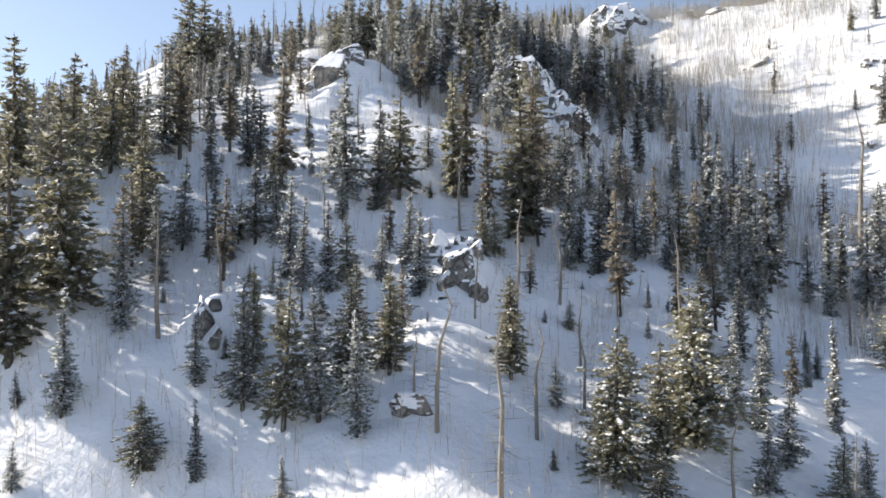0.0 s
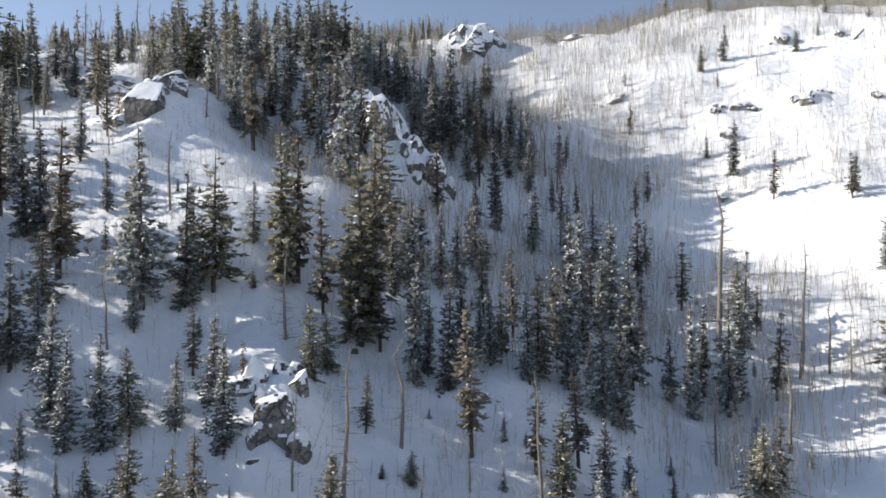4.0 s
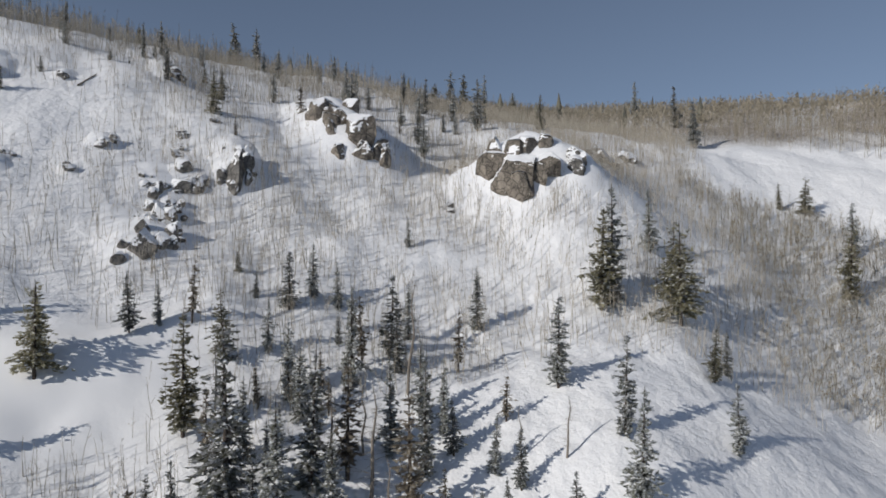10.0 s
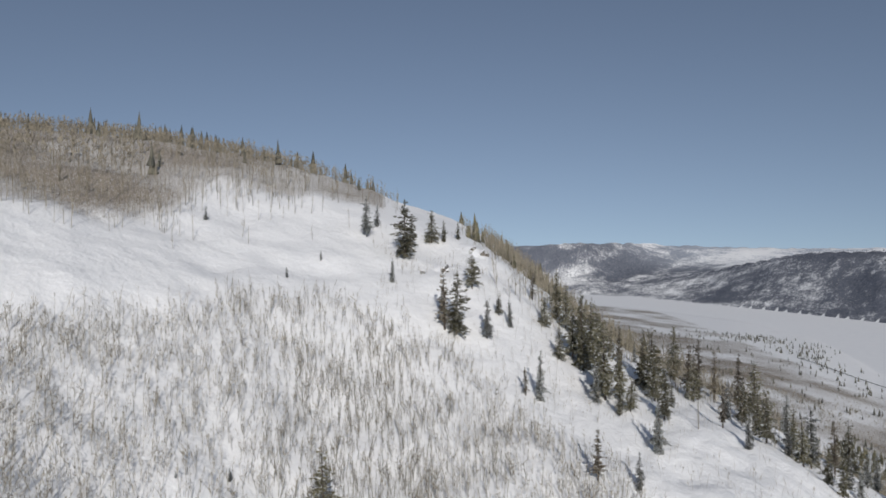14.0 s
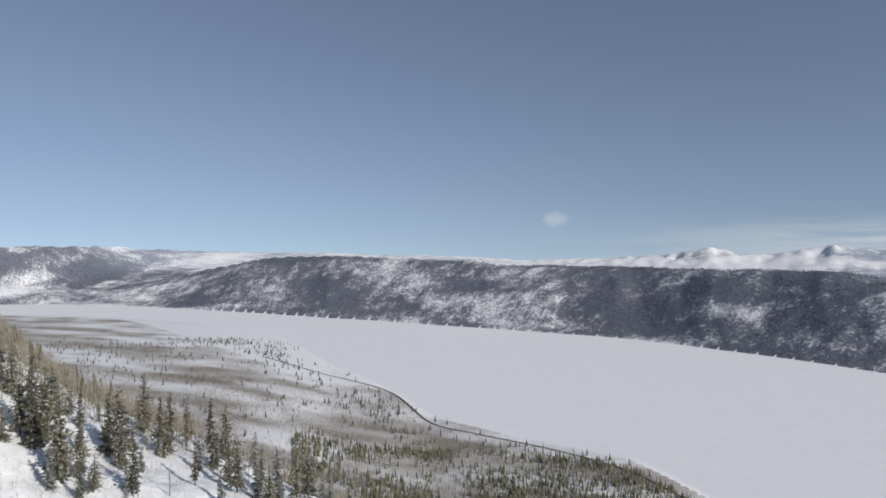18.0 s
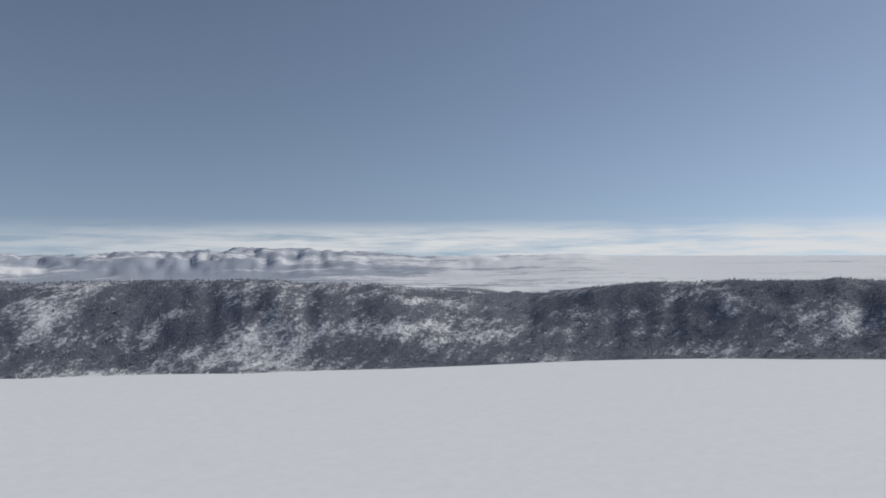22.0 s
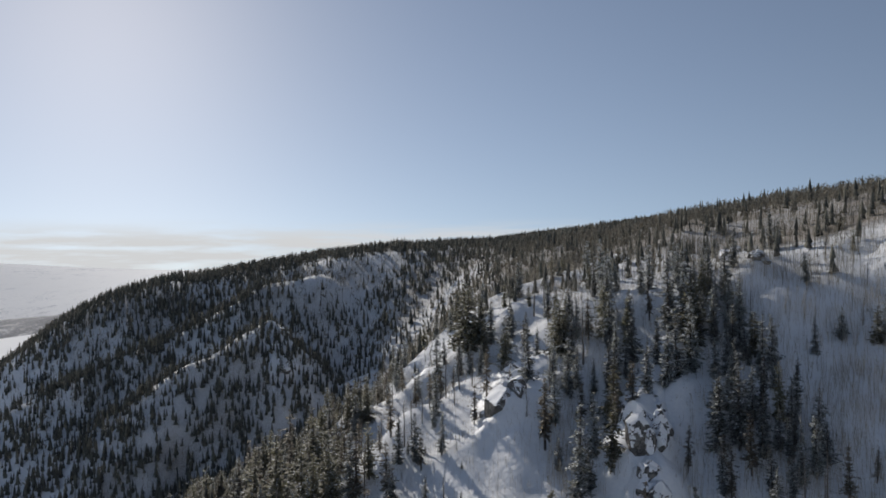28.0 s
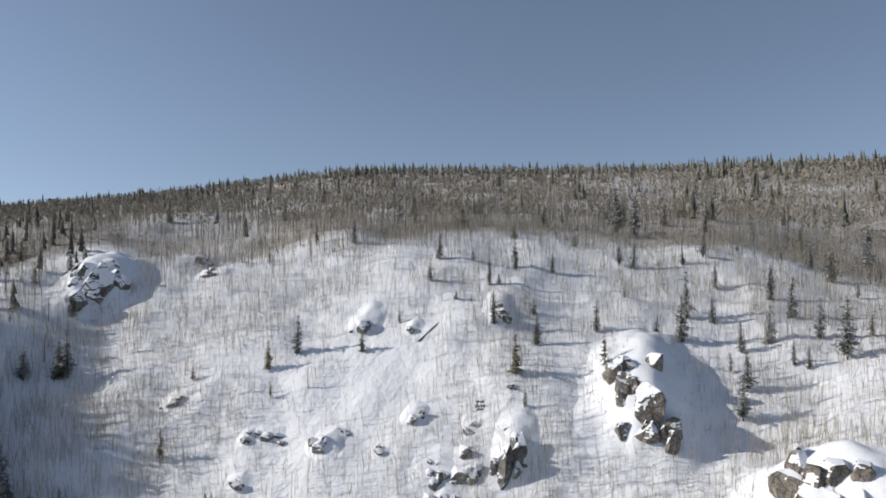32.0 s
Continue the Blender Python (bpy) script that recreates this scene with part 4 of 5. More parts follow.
# on the flank of the spur above the bowl
grove("olive", (13.4, 103.1, 16.9), (24.6, 85.8, 7.1))
grove("spruce", (18.6, 103.5, 9.4), (23, 101.1, 9.9), (19.4, 81.8, 9.3), (31.3, 82.7, 5.1), (37.6, 115.1, 9.9), (43.6, 99.9, 15.8), (39.8, 86, 15.8), (37.2, 84.9, 3.9), (8.4, 92.7, 9.2), (13.9, 92.7, 7.3), (26.7, 110.3, 6.9), (29.8, 119, 7.6), (33.9, 84, 5.6))
grove("spire", (22, 85.4, 6.4), (35.6, 89.7, 14.5), (39.2, 101, 14.4))
grove("brown", (47.9, 110, 5.9), (45.5, 95.7, 6.2), (50, 104.1, 7))
# in the bowl
grove("olive", (94, 161.4, 7.3), (141.3, 132.1, 9), (114, 155, 4.9), (24.5, 240.1, 7.6), (93, 100.8, 10.7), (100.2, 85.5, 13.1))
grove("spruce", (100.5, 162.6, 9.1), (39.8, 183.2, 8.7), (49.1, 183.5, 11.4), (133.6, 169.5, 4.9), (148.6, 160.8, 3), (138.9, 179.4, 7.7), (123.7, 159.8, 3.7), (156.7, 169.9, 8.4), (165.6, 166.9, 5.7), (187.5, 163.9, 8.3), (184.2, 165.5, 6.1), (175.7, 148.4, 3), (174.4, 133.3, 4.7), (178.5, 130.3, 10.1), (189, 133.9, 6.6), (176.6, 108.6, 8.7), (187.8, 123, 7.1), (194.3, 122.6, 8.6), (81.6, 138.9, 5.2), (137.2, 159.3, 2.7), (140.5, 157.8, 1.7), (119.4, 199.3, 7.9), (207.3, 161.8, 7.5), (200.2, 160.8, 5.3))
grove("spruce", (43.2, 215.7, 6.9), (11.5, 224.6, 10.3), (40.9, 146.3, 7.8), (82.6, 131.8, 11.3), (83.4, 97.2, 8.3), (103.5, 100, 7.4), (106.9, 99.3, 5.8), (73.2, 77.8, 12.3), (80, 74.4, 6.1), (66, 78.6, 5.5))
grove("brown", (72.3, 153.4, 7.5), (140.2, 124.6, 4), (157.9, 125.8, 9.1), (182.3, 119.2, 4.5), (94.2, 155, 3.9), (77.9, 167.3, 3.9), (109.6, 206.1, 7.8), (96.3, 203.5, 5.2), (82.3, 119.7, 8.7), (90.5, 111.4, 7.9), (110, 97, 8.1), (64.9, 131, 7.2), (61, 128.1, 7), (80.9, 77.8, 6.2), (87.3, 75.1, 10.4))
grove("spire", (146.7, 162.2, 7.8))
grove("snag", (101.9, 151.8, 6), (64.4, 85.2, 9.6), (65.2, 82.8, 7.5))
grove("broad", (69, 78.3, 14.6))
# below the crags
grove("spruce", (82.9, 119.4, 9), (84.2, 96.8, 9.9), (92, 112.7, 6.9), (104.2, 99.8, 8.2), (107.7, 99.1, 6.1), (97.5, 75.4, 18.2), (114.1, 88, 6.7), (98.5, 73.2, 6.3), (99.8, 71.3, 12.9), (91.3, 78.5, 6.6), (93, 77.2, 7.9), (122, 92.5, 8.2), (125.7, 91.8, 7.6), (120.1, 96.9, 4.2), (127.8, 89, 6.7), (125.8, 84.7, 5.6), (104.9, 72.1, 14.9), (110.3, 78.8, 8.7), (117.4, 77.6, 12), (125.1, 77.5, 10.5), (130.3, 78.8, 8), (145.6, 89.9, 4.8), (139.3, 73.4, 9), (132.1, 57.9, 11.4))
grove("spruce", (155.7, 59.8, 18.1), (170.6, 58.8, 11.2), (127.7, 48.2, 11), (120.5, 44.1, 12), (154.7, 43.5, 6.8), (136.8, 38.5, 8), (118.1, 58.8, 6.4), (117.8, 55.5, 6.5), (116.7, 49.2, 5.4), (119.5, 69, 8.8), (114.3, 64.9, 12.3), (119.3, 65.8, 8.5), (103.3, 67.7, 10.7), (114.1, 69.1, 10.2), (112.9, 57.3, 3.7), (113.7, 54.7, 5.1), (102.6, 79.1, 8.6), (102.7, 75.7, 6.6))
grove("olive", (94.3, 102.6, 8.7), (101.7, 85.8, 18.3), (109.3, 90.2, 8.7), (121.2, 101.6, 3.5), (153.3, 60.6, 15.4), (158, 50.4, 15.4), (164, 53.3, 12.9), (149.4, 43.9, 7.3))
grove("snag", (107.9, 66.9, 12.4), (108.3, 72.6, 8.6), (112, 71.2, 7.6), (107.3, 64, 7.3), (103.9, 85.1, 8.5), (121.3, 72.2, 13.5))
grove("brown", (108.5, 70.4, 12.2), (109.1, 62.9, 13.2), (111.2, 60.2, 5.8), (98.9, 80.3, 8.4))
# along the eastern ridge
grove("olive", (198.4, -29.3, 15.6), (191.4, -48.1, 6.2), (287.2, -84.4, 18.4), (297.5, -91.3, 11.2), (300.1, -100.1, 11.2), (300.7, -105.1, 7.8), (303.4, -112.1, 6.6), (246.8, -80.5, 16.2), (264.3, -95.2, 12.1), (253.1, -97.3, 6.1), (213.8, -105.8, 7.6), (263.6, -124.5, 15.7), (241.5, -113.7, 15.3), (238.6, -117.1, 19.5), (226.4, -110.4, 14), (233.9, -131.1, 15), (252.5, -124.9, 15.6), (221.7, -108.2, 19.9), (215.1, -110.3, 8.7), (235.3, -112.3, 18.5), (230.7, -132.9, 18.7), (251.3, -161.2, 17.7), (232.4, -174.9, 17.3), (209.7, -185.3, 16.6))
grove("olive", (257.6, -123.7, 14.6), (255.8, -133.5, 12.7), (204.1, -144, 14.2))
grove("spruce", (303.4, -77.9, 13.6), (312.3, -85.3, 8.3), (270.8, -72.9, 7.3), (244, -88, 10.4), (249.1, -98.5, 8.2), (222, -89, 12), (219.8, -104.1, 10.8), (190.5, -90.1, 7.7), (272.6, -43.1, 2.9), (284.7, -56.4, 3.1), (308.6, -28.1, 4.4), (255.9, -81.1, 6.8), (208.8, -7.5, 1.2), (210, -16.3, 2.7), (221.7, -130.3, 6.6), (199.5, -132, 8.6), (204.1, -152.3, 12.6), (202.1, -158.1, 16))
grove("brown", (248.4, -77.9, 16.8), (223.7, -86.3, 7), (195.3, -83.9, 10.7), (269.4, -119.8, 10.1), (232.9, -151.8, 17.5), (236.1, -171.8, 17.6), (245.8, -133.5, 11.7), (241.7, -168.3, 15.4), (235.2, -150, 14.8), (205.9, -173.2, 14.8), (209.3, -134.7, 10.9))
grove("snag", (205.7, -122.5, 7.3))
# spruces, from the western spur round the bowl to the eastern ridge
grove("spruce", (184.8, 137.4, 10.8), (182, 114, 8.3), (206.6, 136.2, 9.3), (203.2, 111.2, 13), (204.1, 118.9, 8.9), (200, 147.3, 6.9), (193.9, 115, 5.1), (195.4, 112.7, 5.1), (204.2, 190.7, 14.6), (202.9, 198.5, 16), (238.8, 203, 11.4), (233, 151.6, 8.3))
grove("spruce", (247.5, 147.6, 14.4), (42.6, 218.3, 6.9))
grove("spruce", (-24.5, 182.6, 15.8))
grove("spruce", (-18.1, 175.1, 15.1), (28.6, 164.8, 7.7), (25.3, 155.9, 11.4))
grove("spruce", (205.4, 128.5, 9.5), (344.4, 191.3, 20))
grove("spruce", (311.8, 93.2, 16.4), (262.5, 74.6, 13.9), (356.5, 137.3, 10), (361.3, 124.4, 17.5), (301.5, 141.3, 13.6), (225.2, 32.9, 11.8))
grove("spruce", (14.5, 157.9, 20), (5.3, 165.5, 20), (-7.4, 180.2, 13), (-12.1, 166, 18.5), (-38, 153.4, 12.4), (-36.5, 161.5, 8))
grove("spruce", (-91, 150.5, 10.5), (-68.2, 128.9, 9.1), (-78.7, 129.9, 11), (-71.6, 151.6, 6.7), (-83.7, 156.2, 8.7), (-197.9, 215.4, 13), (-216.4, 215.4, 16), (-264.2, 226.4, 11.7), (-185.4, 242.5, 8.2), (-194.9, 238.7, 11), (0.7, 152.7, 7), (4, 152.5, 4.2))
# firs
grove("olive", (12, 163.4, 19.1))
grove("olive", (332.9, 195.8, 19.9), (341.1, 173.7, 12.4), (233.9, 48.1, 6.7), (236.2, 43.1, 9.5), (207.1, 32.3, 14.4))
grove("olive", (-57.2, 157.6, 20), (-53.9, 161.3, 19.1), (-95.3, 139.1, 11.8), (-111.7, 139.1, 17.6), (-52.6, 154.8, 20), (-132.1, 146.1, 13.3), (-139.9, 145, 15.4))
# dead trees
grove("snag", (-81.1, 146.4, 17.1))


# the rest of the woods on the near slopes, between the trees above
def fill_woods(n, xs, ys, low, high, seed, kinds, clear=3.4, want=None):
    rng = np.random.default_rng(seed)
    for x, y, h, pick in zip(rng.uniform(*xs, n), rng.uniform(*ys, n), rng.uniform(low, high, n), rng.random(n)):
        if want is not None and not want(x, y):
            continue
        if any((x - a) ** 2 + (y - b) ** 2 < clear ** 2 for a, b in PLANTED):
            continue
        plant(kinds[int(pick * len(kinds))], float(x), float(y), float(h))


MIXED = ["spruce"] * 5 + ["olive"] * 3 + ["brown"] * 4 + ["snag"] * 3
on_spur = lambda x, y: y > 52 + 0.25 * abs(x) and x < 62 - 0.10 * (y - 90) and (x - 15) ** 2 / 130 + (y - 143) ** 2 / 90 > 1
fill_woods(120, (-60, 60), (56, 150), 6, 13, 311, ["snag", "brown", "brown", "snag", "brown"], 3.0, on_spur)
fill_woods(70, (-76, -36), (78, 142), 7, 13, 314, MIXED, 3.4)
fill_woods(44, (-38, 0), (56, 86), 5, 11, 307, ["spruce", "spruce", "olive", "brown"], 3.0, on_spur)
# this stand is mostly out of view, added to shade the slope's foot
fill_woods(60, (-80, -42), (42, 76), 10, 15, 309, ["spruce", "olive"], 4.0)
fill_woods(34, (14, 46), (44, 68), 4, 9, 310, ["spruce", "olive", "brown", "snag"], 2.6)
# saplings between the big trees
fill_woods(60, (-40, 58), (50, 120), 1.0, 2.6, 315, ["spruce", "spruce", "olive"], 2.4, on_spur)
fill_woods(46, (100, 132), (52, 84), 4, 10, 302, ["spruce", "brown", "brown", "snag", "snag"], 2.6, lambda x, y: y < 0.55 * x + 24 and x < 128)
# a dark file of spruces down the gully
fill_woods(330, (-8, 52), (130, 186), 8, 14, 312, ["spruce"] * 5 + ["olive"], 2.1, lambda x, y: abs((x - 24) * 0.755 + (y - 163) * 0.656) < 6.5)
fill_woods(45, (-34, 12), (160, 200), 7, 13, 313, MIXED, 4.2)
fill_woods(90, (-60, 50), (172, 215), 4, 9, 306, ["snag", "snag", "spruce", "olive"], 5.0, on_spur)
fill_woods(50, (186, 268), (-190, -96), 6, 13, 303, ["olive", "olive", "spruce"], 4.2, lambda x, y: y < -0.55 * (x - 190) - 118 + 40)
fill_woods(260, (-128, -60), (66, 136), 8, 14.5, 308, ["olive"] * 3 + ["spruce", "brown", "brown"], 2.3, lambda x, y: y < 150 + 0.45 * (x + 66) * 2)
fill_woods(330, (-190, -40), (60, 235), 6, 13, 304, MIXED, 4.4)
fill_woods(60, (130, 260), (95, 235), 3, 8, 305, ["spruce", "olive"], 9.0, lambda x, y: x + y > 285)


# patterns that no tree was made from
for shapes in (*FINE.values(), *LIGHT.values()):
    for tree in shapes:
        if tree.name not in USED:
            for ob in (*tree.children, tree):
                bpy.data.objects.remove(ob)


# ---- rock outcrops: faceted blocks bedded in the slope, each under its own cap of snow ----
def block_meshes(seed, mat):
    """A faceted block about one metre in radius, and the snow that lies on its upper faces."""
    rng = np.random.default_rng(seed)
    bm = bmesh.new()
    for p in rng.uniform(-1, 1, (22, 3)):
        p = p / max(np.abs(p).max(), 0.3) * rng.uniform(0.72, 1.0)
        bm.verts.new(p * np.array([1.0, 0.85, 0.95]))
    hull = bmesh.ops.convex_hull(bm, input=list(bm.verts))
    bmesh.ops.delete(bm, geom=[g for g in hull["geom_interior"] if isinstance(g, bmesh.types.BMVert)], context="VERTS")
    bmesh.ops.recalc_face_normals(bm, faces=list(bm.faces))
    bm.normal_update()
    me = bpy.data.meshes.new("block")
    bm.to_mesh(me)
    me.materials.append(mat)
    keep = [f for f in bm.faces if f.normal.z < 0.5 + 0.12 * rng.normal()]
    bmesh.ops.delete(bm, geom=keep, context="FACES")
    geom = bmesh.ops.extrude_face_region(bm, geom=list(bm.faces))
    for v in (g for g in geom["geom"] if isinstance(g, bmesh.types.BMVert)):
        v.co += Vector((0, 0, 0.2 + 0.05 * rng.normal()))
    for v in bm.verts:
        v.co.z += 0.015
    bm.normal_update()
    cap = bpy.data.meshes.new("snow_cap")
    bm.to_mesh(cap)
    bm.free()
    cap.polygons.foreach_set("use_smooth", np.ones(len(cap.polygons), bool))
    cap.materials.append(SNOW)
    return me, cap


BLOCKS = {"grey": [block_meshes(s, ROCK_GREY) for s in range(101, 106)], "tan": [block_meshes(s, ROCK_TAN) for s in range(111, 116)]}
rock_rng = np.random.default_rng(5)


def stone_meshes(rng, rx, ry, rz, up, across, mat, bare):
    """A great block cut by flat joint planes, with ledges, and the snow on its ledges and its uphill side."""
    nu, nv = (72, 40) if rx * rz > 6 else (36, 20)
    turn, rise = np.meshgrid(np.arange(nu) * 2 * np.pi / nu, np.linspace(-1.3, 1.54, nv), indexing="ij")
    d = np.stack([np.cos(turn) * np.cos(rise), np.sin(turn) * np.cos(rise), np.sin(rise)], -1).reshape(-1, 3)
    v = d * (1 + 0.22 * fbm(d[:, 0] * 2.1 + d[:, 2] + rng.uniform(0, 50), d[:, 1] * 2.1 - d[:, 2], 3, 7)[:, None])
    planes = [(np.array([rng.normal(0, 0.25), -0.95, rng.uniform(0.1, 0.4)]), 0.52)]
    planes += [(rng.normal(0, 1, 3) * [1, 1, 0.7], rng.uniform(0.42, 0.78)) for _ in range(12)]
    planes += [(rng.normal(0, 1, 3) * [1, 1, 0.7], rng.uniform(0.62, 0.86)) for _ in range(12)]
    for n, far in planes:
        n = n / np.linalg.norm(n)
        v = v - np.maximum(v @ n - far, 0)[:, None] * n
    wave = fbm(d[:, 0] * 3 + 9, d[:, 1] * 3 + d[:, 2] * 1.5, 3, int(rng.integers(99)))
    ledge = (v[:, 2] * 1.9 + 1.6 * wave + rng.random()) % 1.0
    v[:, :2] *= (1 + 0.05 * (0.5 - ledge) + 0.015 * wave)[:, None]
    co = np.zeros_like(v)
    co[:, :2] = v[:, :1] * rx * across + v[:, 1:2] * ry * up
    co[:, 2] = v[:, 2] * rz
    i, j = np.meshgrid(np.arange(nu), np.arange(nv - 1), indexing="ij")
    k = (i + 1) % nu
    quads = np.stack([i * nv + j, k * nv + j, k * nv + j + 1, i * nv + j + 1], -1).reshape(-1, 4)
    if np.cross(up, across) > 0:
        quads = quads[:, ::-1]
    n = np.cross(co[quads[:, 2]] - co[quads[:, 0]], co[quads[:, 3]] - co[quads[:, 1]])
    n = n / (np.linalg.norm(n, axis=1, keepdims=True) + 1e-9)
    mid = v[quads].mean(1)
    if (n * co[quads].mean(1)).sum() < 0:
        quads, n = quads[:, ::-1], -n
    patch = fbm(mid[:, 0] * 2.0, mid[:, 1] * 2.0 + mid[:, 2] * 1.6, 3, int(rng.integers(99)))
    lying = quads[n[:, 2] > bare + 0.50 * patch - 0.8 * smooth(-0.1, 0.7, mid[:, 1])]
    face = mesh_of("stone", co, quads, mat)
    if not len(lying):
        return face, None
    used, index = np.unique(lying, return_inverse=True)
    puff = 0.10 + 0.10 * min(rz, 4) ** 0.5 * (0.6 + 0.6 * fbm(co[used][:, 0] / 1.3, co[used][:, 1] / 1.3, 2, 3))
    return face, mesh_of("snow_cap", co[used] + np.stack([0 * puff, 0 * puff, puff], 1), index.reshape(-1, 4), SNOW, True)


def hump_z(u, v, wave=0.0):
    """The shape of the drift over an outcrop, 0 to 1: u across, -1 to 1; v up the slope, in runs from the foot."""
    away = np.hypot(u, np.where(v < 0.62, (0.62 - v) / 1.0, (v - 0.62) / 1.45)) + 0.14 * wave
    h = np.clip(1 - away, 0, 1)
    return h * h * (3 - 2 * h)


def drift_mesh(x, y, z0, up, across, width, height, run, drift):
    """The smooth snow that buries the uphill side of an outcrop."""
    nu, nv = 34, 34
    u, v = np.meshgrid(np.linspace(-1, 1, nu), np.linspace(-0.4, 2.1, nv), indexing="ij")
    du, dv = u * width * 0.9, v * run
    px, py = x + across[0] * du + up[0] * dv, y + across[1] * du + up[1] * dv
    z = ground_z(px, py) - z0 + drift * height * hump_z(u, v, fbm(du / 4, dv / 4, 3, 8)) - 0.35
    i, j = np.meshgrid(np.arange(nu - 1), np.arange(nv - 1), indexing="ij")
    quads = np.stack([i * nv + j, (i + 1) * nv + j, (i + 1) * nv + j + 1, i * nv + j + 1], -1).reshape(-1, 4)
    return mesh_of("snow_drift", np.stack([px - x, py - y, z], -1).reshape(-1, 3), quads, SNOW, True)


def outcrop(kind, label, x, y, width, height, pieces, capped=0.75, lobes=0, bare=0.25, big=1.15, drift=0.45):
    """A rock outcrop facing down the slope from its foot at (x, y), width metres wide and height metres up the slope."""
    thing = tagged(new("rock_outcrop"), label, "rock", "rock outcrops on the slope")
    thing.empty_display_size = 0.1
    z0 = float(ground_z(x, y))
    thing.location = (x, y, z0)
    gx, gy = float(ground_z(x + 4, y) - ground_z(x - 4, y)), float(ground_z(x, y + 4) - ground_z(x, y - 4))
    g = max(math.hypot(gx, gy), 1e-6)
    up, across = np.array([gx, gy]) / g, np.array([gy, -gx]) / g
    run = 0.85 * height / max(g / 8, 0.5)
    mat = ROCK_TAN if kind == "tan" else ROCK_GREY
    if width * height > 5:
        part("snow_drift", drift_mesh(x, y, z0, up, across, width, height, run, drift), thing, "smooth drift of snow")
        lobes = lobes or int(np.clip(width * height / 6, 3, 7))
        for k in range(lobes):
            w = 0 if k == 0 else rock_rng.uniform(-0.36, 0.36)
            s = 0.22 if k == 0 else rock_rng.uniform(0.02, 0.72) * (1 - 0.5 * abs(w))
            size = big * (1.35 if k == 0 else rock_rng.uniform(0.5, 1.0))
            rx, rz = width * 0.20 * size, height * 0.26 * size
            ry = 0.5 * (rx + rz) * rock_rng.uniform(0.8, 1.1)
            px, py = np.array([x, y]) + up * run * s + across * width * w
            me, cap = stone_meshes(rock_rng, rx, ry, rz, up, across, mat, bare)
            stone = part("stone", me, thing)
            stone.location = (px - x, py - y, float(ground_z(px, py)) - z0 + drift * height * float(hump_z(w * 1.11, s)) * 0.9 - 0.12 * rz)
            if cap:
                part("snow_cap", cap, stone, "snow lying on the ledges")
        pieces = pieces // 8
    for k in range(pieces):
        s, w = rock_rng.uniform(0, 1), rock_rng.uniform(-1, 1)
        w *= math.sqrt(max(0.08, 1 - (s * 0.9) ** 2))
        p = np.array([x, y]) + up * run * s + across * width * 0.5 * w
        size = min(max(rock_rng.uniform(0.06, 0.13) * min(width, height * 1.6), 0.4), 1.2)
        me, cap = BLOCKS[kind][int(rock_rng.integers(5))]
        stretch = (size * rock_rng.uniform(0.8, 1.35), size * rock_rng.uniform(0.8, 1.2), size * rock_rng.uniform(0.6, 1.0))
        z = float(ground_z(*p)) + size * rock_rng.uniform(-0.25, 0.1)
        m = Matrix.LocRotScale((p[0] - x, p[1] - y, z - z0), Euler((float(rock_rng.normal(0, 0.2)), float(rock_rng.normal(0, 0.2)), float(rock_rng.random() * 6.28))), stretch)
        stone = part("stone", me, thing)
        stone.matrix_basis = m
        if rock_rng.random() < capped:
            part("snow_cap", cap, stone, "wind-rounded cap of snow")
    return thing


outcrop("tan", "broad tan crag of cracked blocks topped with snow", 156.4, 107.6, 17, 16, 24, 0.8, 18, 0.5, 1.0, 0.46)
outcrop("tan", "steep brown crag under a smooth snow dome", 164.0, 81.4, 19, 13, 16, 0.8, 10, 0.5, 1.25, 0.5)
outcrop("grey", "broken rib of dark rocks under wind-packed snow", 112.6, 110.2, 11, 8, 24, 0.9, 9, 0.3, 1.05, 0.22)
outcrop("grey", "broken rib of dark rocks under wind-packed snow", 118.5, 115.5, 9, 7, 20, 0.9, 9, 0.25, 1.05, 0.25)
outcrop("grey", "broken rib of dark rocks under wind-packed snow", 125.1, 119.8, 10, 6, 20, 0.9, 8, 0.25, 1.1, 0.25)
outcrop("grey", "small snow-capped rock knob beside the crag", 171.5, 72.2, 8, 6, 14, 0.7, 5, 0.3, 1.3)
outcrop("grey", "row of low snowy rocks along the crest", 205, 78.5, 12, 5, 16)
outcrop("grey", "low snowy rocks along the crest", 215, 77, 9, 4, 12)
outcrop("grey", "rocky knob with snow ledges on the skyline", 51.5, 202, 17, 13, 30, 0.8, 14, 0.2, 1.1, 0.55)
outcrop("grey", "dark broken crag with deep snow on its ledges", 12.0, 133, 10, 10, 20, 0.85, 7, 0.15, 1.4, 0.5)
outcrop("grey", "dark broken crag with deep snow on its ledges", 18.5, 126.5, 13, 16, 24, 0.85, 15, 0.15, 1.15, 0.52)
outcrop("grey", "dark rock rib under deep snow below the crag", 25, 122.5, 10, 10, 20, 0.85, 12, 0.15, 1.1, 0.48)
outcrop("grey", "snowy boulder pile among the firs", 1.9, 65.0, 7.5, 8, 26, 0.85, 9, 0.3, 1.2)
outcrop("grey", "dark ledge of rock below a snowy brow", -24, 140, 16, 6, 30, 0.7)
outcrop("grey", "dark ledge of rock below a snowy brow", -22.5, 127.0, 16, 10, 20, 0.7, 8, 0.35, 1.3)
outcrop("grey", "dark ledge of rock below a snowy brow", 15.3, 199, 10, 5, 19)
outcrop("grey", "dark ledge of rock below a snowy brow", 1, 207, 9, 5, 17)
outcrop("grey", "low snow-covered rock ledge", -64, 240, 11, 5, 15)
